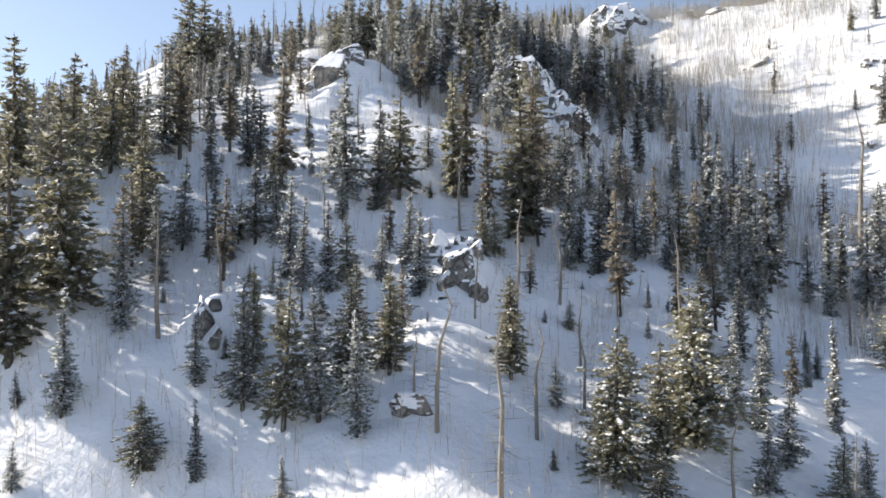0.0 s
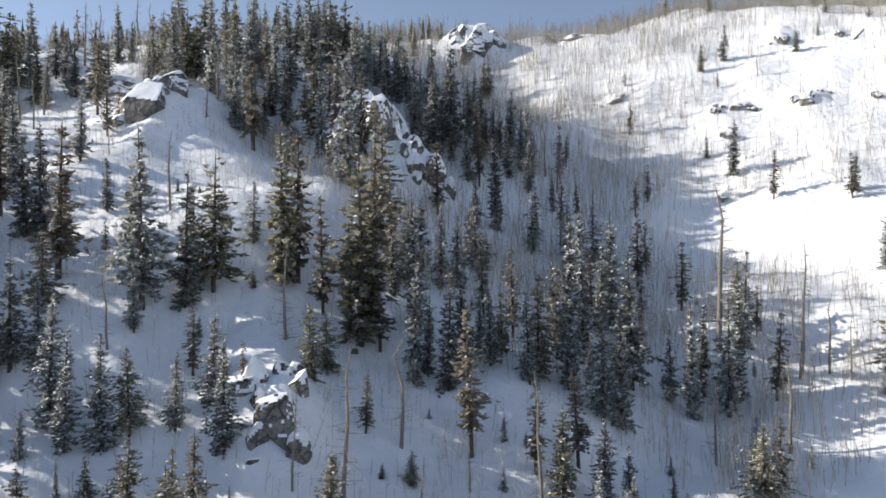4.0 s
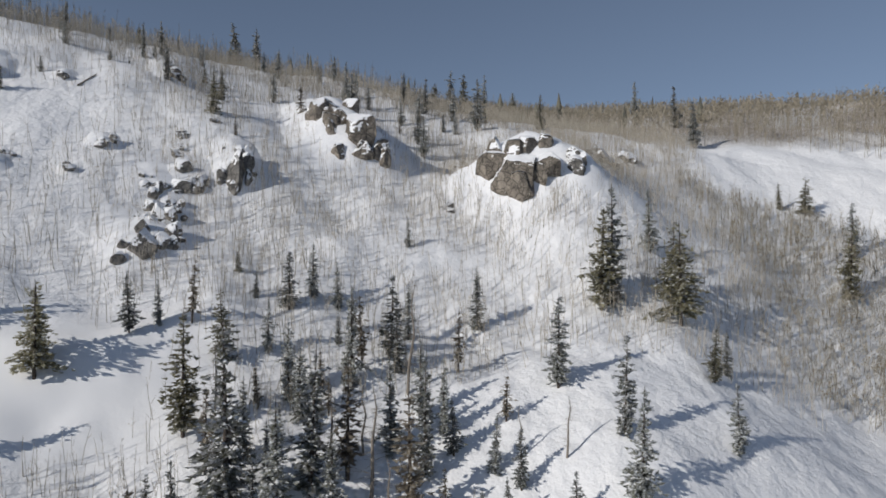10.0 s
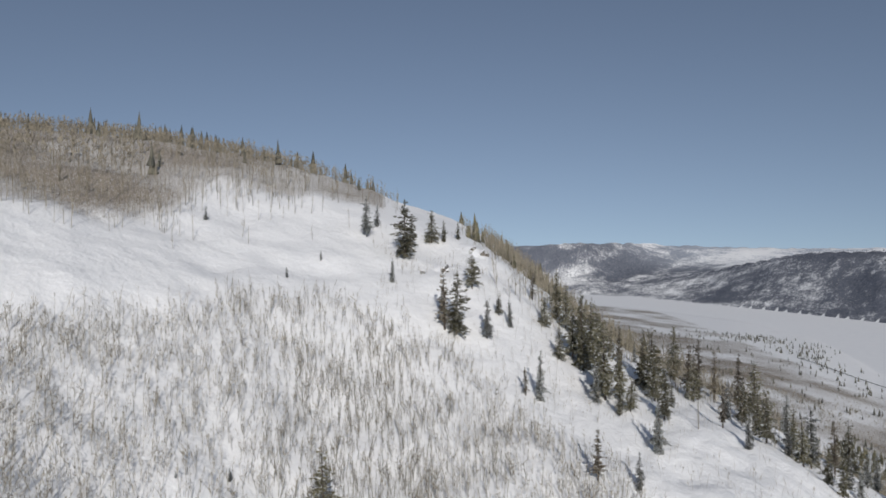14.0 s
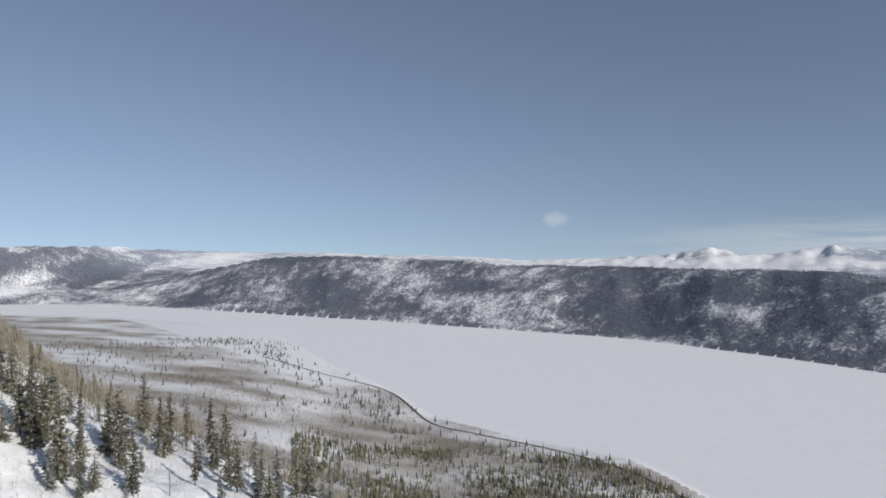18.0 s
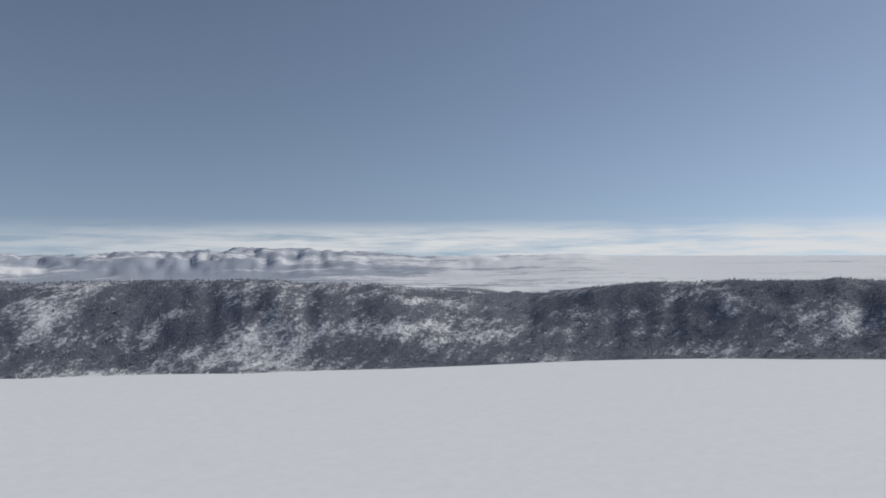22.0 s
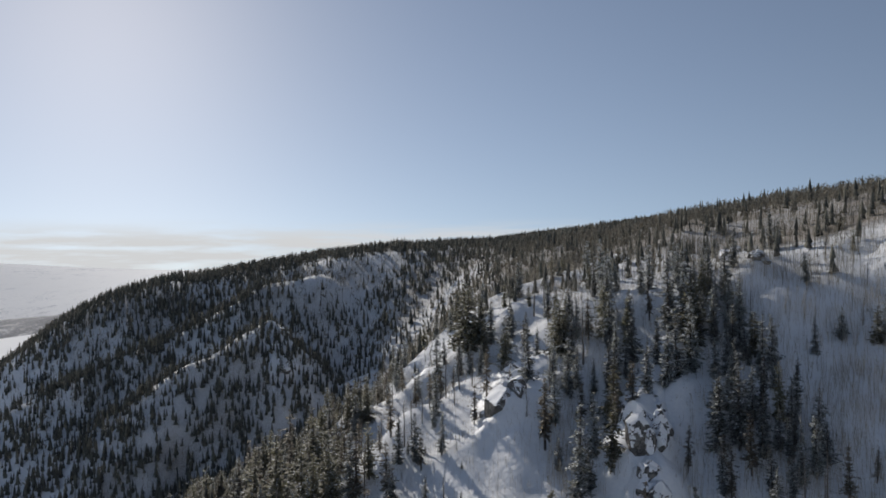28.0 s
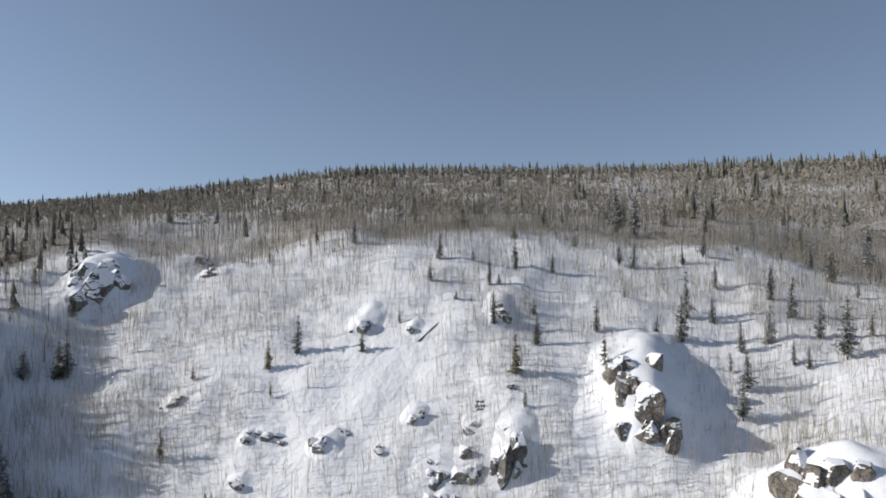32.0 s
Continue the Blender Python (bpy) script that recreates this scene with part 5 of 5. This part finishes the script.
outcrop("grey", "low snow-covered rock ledge", -161, 209, 15, 4, 19)
outcrop("grey", "long snowy rock band on the spur", -290, 250, 26, 8, 26)
for x, y, w, h in ((-244, 262, 22, 9), (-214, 248, 24, 7), (-190, 232, 16, 7), (-262, 230, 14, 8), (-150, 190, 15, 6)):
    outcrop("grey", "dark rock band with snow ledges on the western spur", x, y, w, h, 15, 0.8)
outcrop("grey", "small dark rocks poking from a snowbank", -70, 150, 9, 4, 15)
outcrop("grey", "snowy rock pair near the crest", 77.5, 216, 8, 4, 13)
outcrop("grey", "dark rock breaking through wind-packed snow", 102.0, 136.4, 6.5, 4.2, 17)
outcrop("grey", "dark rock breaking through wind-packed snow", 119.8, 133, 5, 3, 9)
outcrop("grey", "dark rock breaking through wind-packed snow", 112.7, 130.3, 4, 2.3, 7)
outcrop("grey", "dark rock breaking through wind-packed snow", 120.9, 122.8, 4.6, 2.8, 11)
outcrop("grey", "tall dark boulder with a snow crown", 132.0, 114.9, 6.5, 9, 12, 0.8, 8, 0.3, 1.5, 0.28)
outcrop("tan", "pale grey slab leaning against the slope", 119.6, 115.2, 6.5, 4.5, 12, 0.6)
outcrop("grey", "snowy rocks on the brow of the hill", 114.6, 160.5, 7, 4, 15)
outcrop("grey", "small rock on the snowy brow", 124.5, 154.2, 4, 2.6, 7)
outcrop("tan", "pale boulder at the edge of the aspens", 144.8, 147, 6, 4.5, 11, 0.5, 4, 0.5)
outcrop("grey", "lone boulder at the edge of the snowfield", 77.2, 127.4, 2.6, 2.2, 5)
outcrop("grey", "snow-buried ledge on the open slope", 73.5, 163.5, 7.5, 3, 9, 0.95)
outcrop("grey", "snow-buried ledge on the open slope", 93, 146, 7, 2.4, 11, 0.95)
outcrop("grey", "small rock in the aspens", 159.2, 90.1, 1.9, 1.4, 5)
outcrop("tan", "low rocks at the end of the ridge", 288, -114, 7, 4, 15, 0.4)
outcrop("grey", "small boulder on the open snow", 275, -84.5, 3.6, 2, 3, 0.4)
outcrop("grey", "small boulders on the open snow", 276, -93, 5, 3, 5, 0.3)
outcrop("grey", "low rocks at the end of the ridge", 273, -103, 6, 4, 11, 0.5)
outcrop("grey", "dark boulders among the firs", -20.2, 58.6, 4.6, 5.5, 15, 0.7, 4, 0.6)
outcrop("grey", "snow-laden boulders at the foot of the slope", -2.5, 50, 6.5, 2.6, 22, 0.95)
outcrop("grey", "snow-laden boulder at the foot of the slope", -38.3, 62.6, 3, 3.4, 9, 0.95)
outcrop("grey", "dark rocks in the steep snow", -21, 64.5, 4, 2.5, 9, 0.6)

# the broken band of small rocks across the bowl, each with its drift
for x, y, w, h in ((88.5, 147.5, 4.5, 2.4), (86.9, 139.6, 5.2, 2.8), (107.1, 138, 2.8, 1.8), (128.9, 126.6, 4.2, 2.4), (134.6, 121.2, 3.6, 2.6), (132.4, 129.8, 2.8, 1.6), (95.5, 144, 4.0, 1.8), (139, 128.6, 2, 1.2), (123, 127.5, 3, 1.6)):
    outcrop("grey", "dark rock breaking through wind-packed snow", x, y, w, h, 8, 0.9)
outcrop("grey", "low snowy rock hump below the aspen wood", 78.2, 204, 9, 3.6, 15, 0.9)


def fallen_log(x0, y0, x1, y1):
    """A bare trunk lying across the snow, with the stubs of its boughs."""
    rng = np.random.default_rng(9)
    base, far = np.array([x0, y0, float(ground_z(x0, y0)) + 0.15]), np.array([x1, y1, float(ground_z(x1, y1)) + 0.25])
    knots = base + (far - base) * np.linspace(0, 1, 6)[:, None] + np.array([0, 0, 0.1]) * rng.random((6, 1))
    radii = np.linspace(0.24, 0.07, 6)
    root = base + (far - base) * rng.uniform(0.2, 0.95, 14)[:, None]
    log = tagged(new("fallen_log"), "weathered grey fallen trunk lying across the snowy brow", "log")
    log.empty_display_size = 0.1
    part("trunk", mesh_of("trunk", *sticks(knots[:-1], knots[1:], radii[:-1], radii[1:], 8), BARK_GREY), log)
    part("limb_stubs", mesh_of("limb_stubs", *sticks(root, root + rng.normal(0, 0.4, (14, 3)) + [0, 0, 0.35], 0.04, 0.015, 4), BARK_GREY), log)


fallen_log(126.0, 151.0, 131.5, 154.5)


# ---- thickets and woods that nobody could count ----
def ribbons(starts, ends, width, rng):
    """Flat tapering twigs: one leaf-thin quad each."""
    n = len(starts)
    side = np.cross(ends - starts, rng.normal(0, 1, (n, 3)))
    side /= np.linalg.norm(side, axis=1, keepdims=True) + 1e-9
    width = np.broadcast_to(width, (n,))[:, None]
    verts = np.stack([starts - side * width, starts + side * width, ends + side * width * 0.4, ends - side * width * 0.4], 1).reshape(-1, 3)
    return verts, np.arange(n * 4).reshape(-1, 4)


def stems(name, label, places, heights, mat, twigs, thick, seed, spread=0.5, lean=0.06, twig=0.42):
    """Bare aspens joined into one thicket: thin stems with upswept twigs."""
    rng = np.random.default_rng(seed)
    n = len(places)
    base = np.stack([places[:, 0], places[:, 1], ground_z(places[:, 0], places[:, 1]) - 0.2], 1)
    tilt = rng.normal(0, lean, (n, 2)) * heights[:, None]
    top = base + np.stack([tilt[:, 0], tilt[:, 1], heights + 0.2], 1)
    mid = base * 0.5 + top * 0.5 + np.concatenate([rng.normal(0, 0.02, (n, 2)) * heights[:, None], np.zeros((n, 1))], 1)
    pieces = [sticks(base, mid, thick * heights / 7, thick * 0.7 * heights / 7), sticks(mid, top, thick * 0.7 * heights / 7, thick * 0.2)]
    for _ in range(twigs):
        s = rng.uniform(0.35, 0.95, n)
        root = base + (top - base) * s[:, None]
        turn = rng.random(n) * 2 * np.pi
        reach = heights * rng.uniform(0.10, 0.26, n) * (1.25 - s) * spread * 2
        tip = root + np.stack([np.cos(turn) * reach, np.sin(turn) * reach, reach * rng.uniform(0.5, 1.6, n)], 1)
        pieces.append(ribbons(root, tip, thick * twig, rng))
    ob = new(name, mesh_of(name, *joined(pieces), mat))
    return tagged(ob, label, "thicket", kind="stuff")


def far_conifers(name, label, places, heights, seed, sides=5, tiers=2, wide=0.17, mat=None):
    """Distant conifers joined into one wood: stacked ragged cones on a stem."""
    rng = np.random.default_rng(seed)
    n = len(places)
    z = ground_z(places[:, 0], places[:, 1]) - 0.3
    verts, faces, shift = [], [], 0
    for tier in range(tiers):
        low = 0.08 + 0.62 * tier / tiers
        high = min(1.0, low + 0.98 / tiers + 0.12)
        if tier == tiers - 1:
            high = 1.0
        radius = wide * (1 - low) * 1.1
        ring = []
        for k in range(sides):
            ang = 2 * np.pi * k / sides + rng.random(n) * 1.0
            rad = heights * radius * rng.uniform(0.55, 1.25, n)
            ring.append(np.stack([places[:, 0] + np.cos(ang) * rad, places[:, 1] + np.sin(ang) * rad, z + heights * (low + rng.uniform(-0.05, 0.05, n))], 1))
        tip = np.stack([places[:, 0] + rng.normal(0, 0.1, n), places[:, 1] + rng.normal(0, 0.1, n), z + heights * high], 1)
        verts.append(np.stack(ring + [tip], 1).reshape(-1, 3))
        off = (np.arange(n) * (sides + 1))[:, None] + shift
        faces += [np.concatenate([off + k, off + (k + 1) % sides, off + sides], 1) for k in range(sides)]
        shift += n * (sides + 1)
    ob = new(name, mesh_of(name, np.concatenate(verts), np.concatenate(faces), mat or FAR_NEEDLES))
    return tagged(ob, label, "forest", kind="stuff")


def scatter(n, bearings, radii, seed, density=None):
    """n places at random within a sector about the bowl, thinned by a density of 0 to 1."""
    rng = np.random.default_rng(seed)
    b = rng.uniform(*bearings, n)
    r = np.sqrt(rng.uniform(radii[0] ** 2, radii[1] ** 2, n))
    x, y = BOWL[0] + r * np.sin(np.radians(b)), BOWL[1] + r * np.cos(np.radians(b))
    keep = np.ones(n, bool) if density is None else rng.random(n) < density(x, y, b, r)
    return np.stack([x[keep], y[keep]], 1)


def clumps(x, y, size, seed):
    return 0.5 + 0.5 * np.clip(fbm(np.asarray(x) / size, np.asarray(y) / size, 3, seed) * 2.2, -1, 1)


def tall(n, low, high, seed):
    return np.random.default_rng(seed).uniform(low, high, n)


# aspens in the bowl, with the open snowfields left clear
def bowl_density(x, y, b, r):
    along, over = (x - 87) * 0.78 - (y - 105) * 0.62, (x - 87) * 0.62 + (y - 105) * 0.78
    open_field = np.exp(-((along / 29) ** 4 + (over / 11) ** 4)) + np.exp(-(((x - 114) / 18) ** 2 + ((y - 148) / 19) ** 2)) * 0.9
    open_field = open_field + np.exp(-(((x - 126) / 9) ** 2 + ((y - 40) / 12) ** 2))
    return (0.35 + 0.85 * clumps(x, y, 4.5, 73)) * np.clip((0.28 + 0.5 * clumps(x, y, 18, 3) + 0.45 * np.exp(-(((x - 58) / 22) ** 2 + ((y - 155) / 45) ** 2))) * (1 - 1.15 * open_field), 0, 1)


p = scatter(80000, (-36, 66), (78, 228), 61, bowl_density)
stems("aspen_thicket", "bare grey aspen saplings scattered over a snowy bowl", p, tall(len(p), 1.6, 5.2, 62), ASPEN, 6, 0.066, 63, 0.45, 0.12, 0.34)


# saplings and bare twigs among the trees of the spur
p = scatter(15000, (-76, -34), (88, 262), 161, lambda x, y, b, r: np.clip(0.2 + clumps(x, y, 12, 30), 0, 1))
stems("spur_saplings", "thin bare saplings between the firs of the spur", p, tall(len(p), 0.9, 3.6, 162), ASPEN, 6, 0.052, 163, 0.5, 0.1, 0.36)


# the dense young aspens on the eastern slope
def east_density(x, y, b, r):
    edge = np.interp(b, [60, 75, 85, 95, 106, 115, 122, 130], [150, 152, 158, 166, 184, 172, 158, 140]) + 8 * fbm(b / 5, b * 0 + 0.5, 3, 8)
    return np.clip((0.30 + 0.55 * clumps(x, y, 10, 5) + 0.6 * (1 - smooth(74, 88, b))) * (1 - smooth(edge - 6, edge + 4, r)), 0, 1) * smooth(60, 69, b)


p = scatter(27000, (58, 132), (86, 215), 64, east_density)
stems("aspen_brush", "dense thin aspen brush with brownish twigs on snow", p, tall(len(p), 2.6, 5.6, 65), THICKET, 8, 0.055, 66, 0.55, 0.14, 0.7)


# the grey-brown aspen wood on the plateau behind the crest
def plateau_density(x, y, b, r):
    bb = np.where(b > 180, b - 360, b)
    edge = wood_edge(bb)
    edge = edge + 8 * fbm(bb / 5, bb * 0, 3, 12)
    return np.clip(0.7 + 0.5 * clumps(x, y, 30, 6), 0, 1) * (1 - 0.9 * smooth(100, 113, bb)) * (0.12 * smooth(edge - 34, edge - 10, r) + 0.88 * smooth(edge - 10, edge + 14, r))


p = scatter(25000, (-50, 113), (195, 430), 67, plateau_density)
inner = polar(p[:, 0], p[:, 1])
inner = inner[1] < wood_edge(np.where(inner[0] > 180, inner[0] - 360, inner[0])) + 60
stems("aspen_fringe", "bare tan aspens along the edge of the crest wood", p[inner], tall(inner.sum(), 4.6, 8.6, 68), THICKET, 9, 0.085, 69, 0.42, 0.05, 0.55)
p = p[~inner]
stems("aspen_wood", "bare tan aspen wood along the crest", p, tall(len(p), 4.2, 8.2, 168), THICKET, 3, 0.08, 169, 0.6, 0.05, 2.8)
p = scatter(21000, (-75, 113), (430, 760), 70, plateau_density)
stems("aspen_wood_far", "bare tan aspen wood on the rising ground behind", p, tall(len(p), 4, 7.5, 71), THICKET, 3, 0.11, 72, 0.8, 0.05, 4.0)


# conifers on the plateau, thickening to the skyline
def plateau_conifers(x, y, b, r):
    bb = np.where(b > 180, b - 360, b)
    return np.clip(clumps(x, y, 45, 16), 0, 1) * (0.16 + 0.84 * smooth(330, 560, r)) * np.where(bb > 58, 0.75, 1.0)


p = scatter(8500, (-50, 112), (225, 800), 81, plateau_conifers)
far_conifers("plateau_conifers", "dark conifers among bare aspens on the skyline", p, tall(len(p), 4.5, 11.5, 82) + 1.5 * (polar(p[:, 0], p[:, 1])[0] < 115) * (polar(p[:, 0], p[:, 1])[0] > 35), 83, 6, 3, 0.17)


# the wooded spurs to the west
def west_density(x, y, b, r):
    crest = smooth(420, 640, r)
    inner = smooth(200, 235, r) + (b < 302) * smooth(170, 200, r)
    return np.clip(2.4 * clumps(x, y, 42, 18) + 0.1, 0, 1) * np.clip(inner, 0, 1) * (1 - smooth(300, 318, b) * (0.82 - 0.55 * crest)) * (1 - 0.55 * smooth(335, 350, b))


def west_leafless(x, y, b, r):
    return np.clip(0.35 + 0.8 * clumps(x, y, 50, 28), 0, 1) * smooth(215, 250, r) * (0.45 * smooth(264, 284, b) + 0.55 * smooth(292, 312, b))


p = scatter(52000, (256, 350), (170, 900), 84, west_density)
far_conifers("west_conifers", "dark conifer forest on the shaded western spurs", p, tall(len(p), 4, 9.5, 85), 86, 5, 3, 0.16)
p = scatter(16000, (264, 335), (215, 760), 87, west_leafless)
stems("west_aspens", "bare aspens between the western spurs", p, tall(len(p), 5, 8, 88), THICKET, 4, 0.09, 89, 0.6, 0.06, 2.0)


p = scatter(5200, (262, 304), (175, 560), 184, lambda x, y, b, r: np.clip(1.8 * clumps(x, y, 30, 38) - 0.4, 0, 1))
far_conifers("valley_conifers", "dark conifers thick on the shaded slope", p, tall(len(p), 5, 11, 185), 186, 6, 3, 0.12)


# the wooded ridge falling to the east shore, and the shore woods
def east_ridge(x, y, b, r):
    return np.clip(clumps(x, y, 40, 22) * 1.2, 0, 1)


p = scatter(520, (118, 150), (262, 620), 90, east_ridge)
far_conifers("ridge_conifers", "olive conifers on the ridge falling to the lake", p, tall(len(p), 6, 12, 91), 92, 7, 4, 0.19, OLIVE_FAR)
p = scatter(7500, (118, 152), (232, 900), 93, east_ridge)
stems("ridge_brush", "tan brush and aspens on the ridge falling to the lake", p, tall(len(p), 4, 9, 94), THICKET, 6, 0.09, 95, 0.5, 0.08, 1.3)


p = scatter(5600, (120, 152), (204, 430), 95, east_ridge)
stems("ridge_aspens", "bare brown aspens between the firs of the ridge", p, tall(len(p), 5, 10.5, 194), THICKET, 10, 0.08, 96, 0.45, 0.06, 0.8)


def shore_woods(x, y, b, r):
    near = np.interp(b, BASIN_T[:, 0], BASIN_T[:, 1])
    return np.clip(clumps(x, y, 90, 24) * (0.25 + 0.9 * np.exp(-((r - near * 0.80) / 160) ** 2)), 0, 1) * (r < near - 15)


p = scatter(4200, (110, 152), (118, 245), 191, lambda x, y, b, r: np.clip(clumps(x, y, 14, 34) - 0.15, 0, 1))
stems("ridge_saplings", "thin bare bushes scattered on the snowy shoulder", p, tall(len(p), 1.2, 3.6, 192), THICKET, 6, 0.05, 193, 0.6, 0.15, 0.6)

p = scatter(17000, (118, 200), (560, 2300), 96, shore_woods)
far_conifers("shore_conifers", "conifers scattered over the snowy lakeshore", p, tall(len(p), 6, 13, 97), 98, 5, 2, 0.17)
p = scatter(26000, (120, 182), (470, 1500), 194, lambda x, y, b, r: np.clip(clumps(x, y, 110, 46) * 1.5 - 0.25, 0, 1) * (r < np.interp(b, BASIN_T[:, 0], BASIN_T[:, 1]) - 40))
stems("shore_aspens", "bare tan aspens and brush on the gentle lakeshore", p, tall(len(p), 3, 6, 195), THICKET, 3, 0.11, 199, 0.9, 0.08, 4.0)
p = scatter(7500, (146, 180), (545, 1000), 196, lambda x, y, b, r: np.clip(clumps(x, y, 60, 44) * 1.3 - 0.2, 0, 1) * (r < np.interp(b, BASIN_T[:, 0], BASIN_T[:, 1]) - 45))
far_conifers("shore_belt", "belt of olive conifers above the lakeshore road", p, tall(len(p), 6, 12, 197), 198, 6, 3, 0.14, OLIVE_FAR)
p = scatter(5200, (236, 283), (560, 1350), 99, lambda x, y, b, r: np.clip(0.35 + clumps(x, y, 80, 25), 0, 1) * (r < np.interp(b, BASIN_T[:, 0], BASIN_T[:, 1]) - 10))
far_conifers("foot_conifers", "dark conifers at the foot of the slope by the lake", p, tall(len(p), 7, 14, 100), 101, 5, 2, 0.16)


# the forest on the ridge across the lake
def far_ridge(x, y, b, r):
    far = np.interp(b, BASIN_T[:, 0], BASIN_T[:, 2])
    return ((r > far + 4) & (r < far + 520)) * np.clip(woods_cover(x, y) * 1.3 * (0.6 + 0.4 * clumps(x, y, 130, 26)), 0, 1)


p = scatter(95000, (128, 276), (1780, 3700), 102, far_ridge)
far_conifers("far_ridge_forest", "dark forest on the ridge across the frozen lake", p, tall(len(p), 4, 9, 103), 104, 3, 1, 0.24, HAZED_TREES)


# the lakeshore road, ploughed dark between its banks
def road_strip(name, label, width, *stops):
    """A road along (bearing, distance) stops, laid on the ground."""
    b, r = np.array(stops, float).T
    t = np.linspace(0, len(stops) - 1, len(stops) * 24)
    k = np.clip(np.floor(t).astype(int), 0, len(stops) - 2)
    pick = lambda v, d: v[np.clip(k + d, 0, len(stops) - 1)]
    bb, rr = (cubic(pick(v, -1), pick(v, 0), pick(v, 1), pick(v, 2), t - k) for v in (b, r))
    x, y = BOWL[0] + rr * np.sin(np.radians(bb)), BOWL[1] + rr * np.cos(np.radians(bb))
    dx, dy = np.gradient(x), np.gradient(y)
    n = np.hypot(dx, dy)
    verts = []
    for side in (-1, 1):
        ex, ey = x - side * dy / n * width / 2, y + side * dx / n * width / 2
        verts.append(np.stack([ex, ey, np.maximum(ground_z(ex, ey), ground_z(x, y)) + 0.5], 1))
    m = len(t)
    quads = np.array([(i, i + 1, m + i + 1, m + i) for i in range(m - 1)])
    return tagged(new(name, mesh_of(name, np.concatenate(verts), quads, ROAD, True)), label, "road", kind="structure")


road_strip("road", "dark ploughed road along the snowy lakeshore", 4.5, (144, 1850), (147, 1700), (150.5, 1580), (154, 1440), (157, 1190), (161, 1110), (167, 1035), (173, 950), (178, 850), (186, 760))
road_strip("road", "dark ploughed road along the snowy lakeshore", 5, (258, 1010), (263, 1090), (266, 1200), (266.3, 1390), (269, 1564), (274, 1740), (279, 1883), (284, 1960))

# a line of brush that marks the drowned shore on the ice
line_rng = np.random.default_rng(120)
b = np.concatenate([np.linspace(266, 259, 160), np.linspace(259, 261.2, 120), np.linspace(261, 266.5, 90)])
r = np.concatenate([np.linspace(1290, 1500, 160), np.linspace(1500, 2010, 120), np.linspace(1345, 1372, 90)]) + line_rng.normal(0, 7, 370)
p = np.stack([BOWL[0] + r * np.sin(np.radians(b)), BOWL[1] + r * np.cos(np.radians(b))], 1)[line_rng.random(370) < 0.75]
far_conifers("shore_brush", "low dark brush in a line on the lake ice", p, tall(len(p), 0.9, 2.4, 121), 122, 5, 1, 0.8, HAZED_TREES)
b, r = line_rng.uniform(262, 286, 9000), line_rng.uniform(1420, 2500, 9000)
p = np.stack([BOWL[0] + r * np.sin(np.radians(b)), BOWL[1] + r * np.cos(np.radians(b))], 1)
p = p[clumps(b * 14, r, 90, 40) * smooth(1400, 1500, r) > 0.60 + 0.25 * smooth(1500, 2400, r) * line_rng.random(9000)]
far_conifers("flats_brush", "patches of dark brush on the snowy flats", p, tall(len(p), 1.5, 4.5, 123), 124, 5, 1, 0.55, HAZED_TREES)
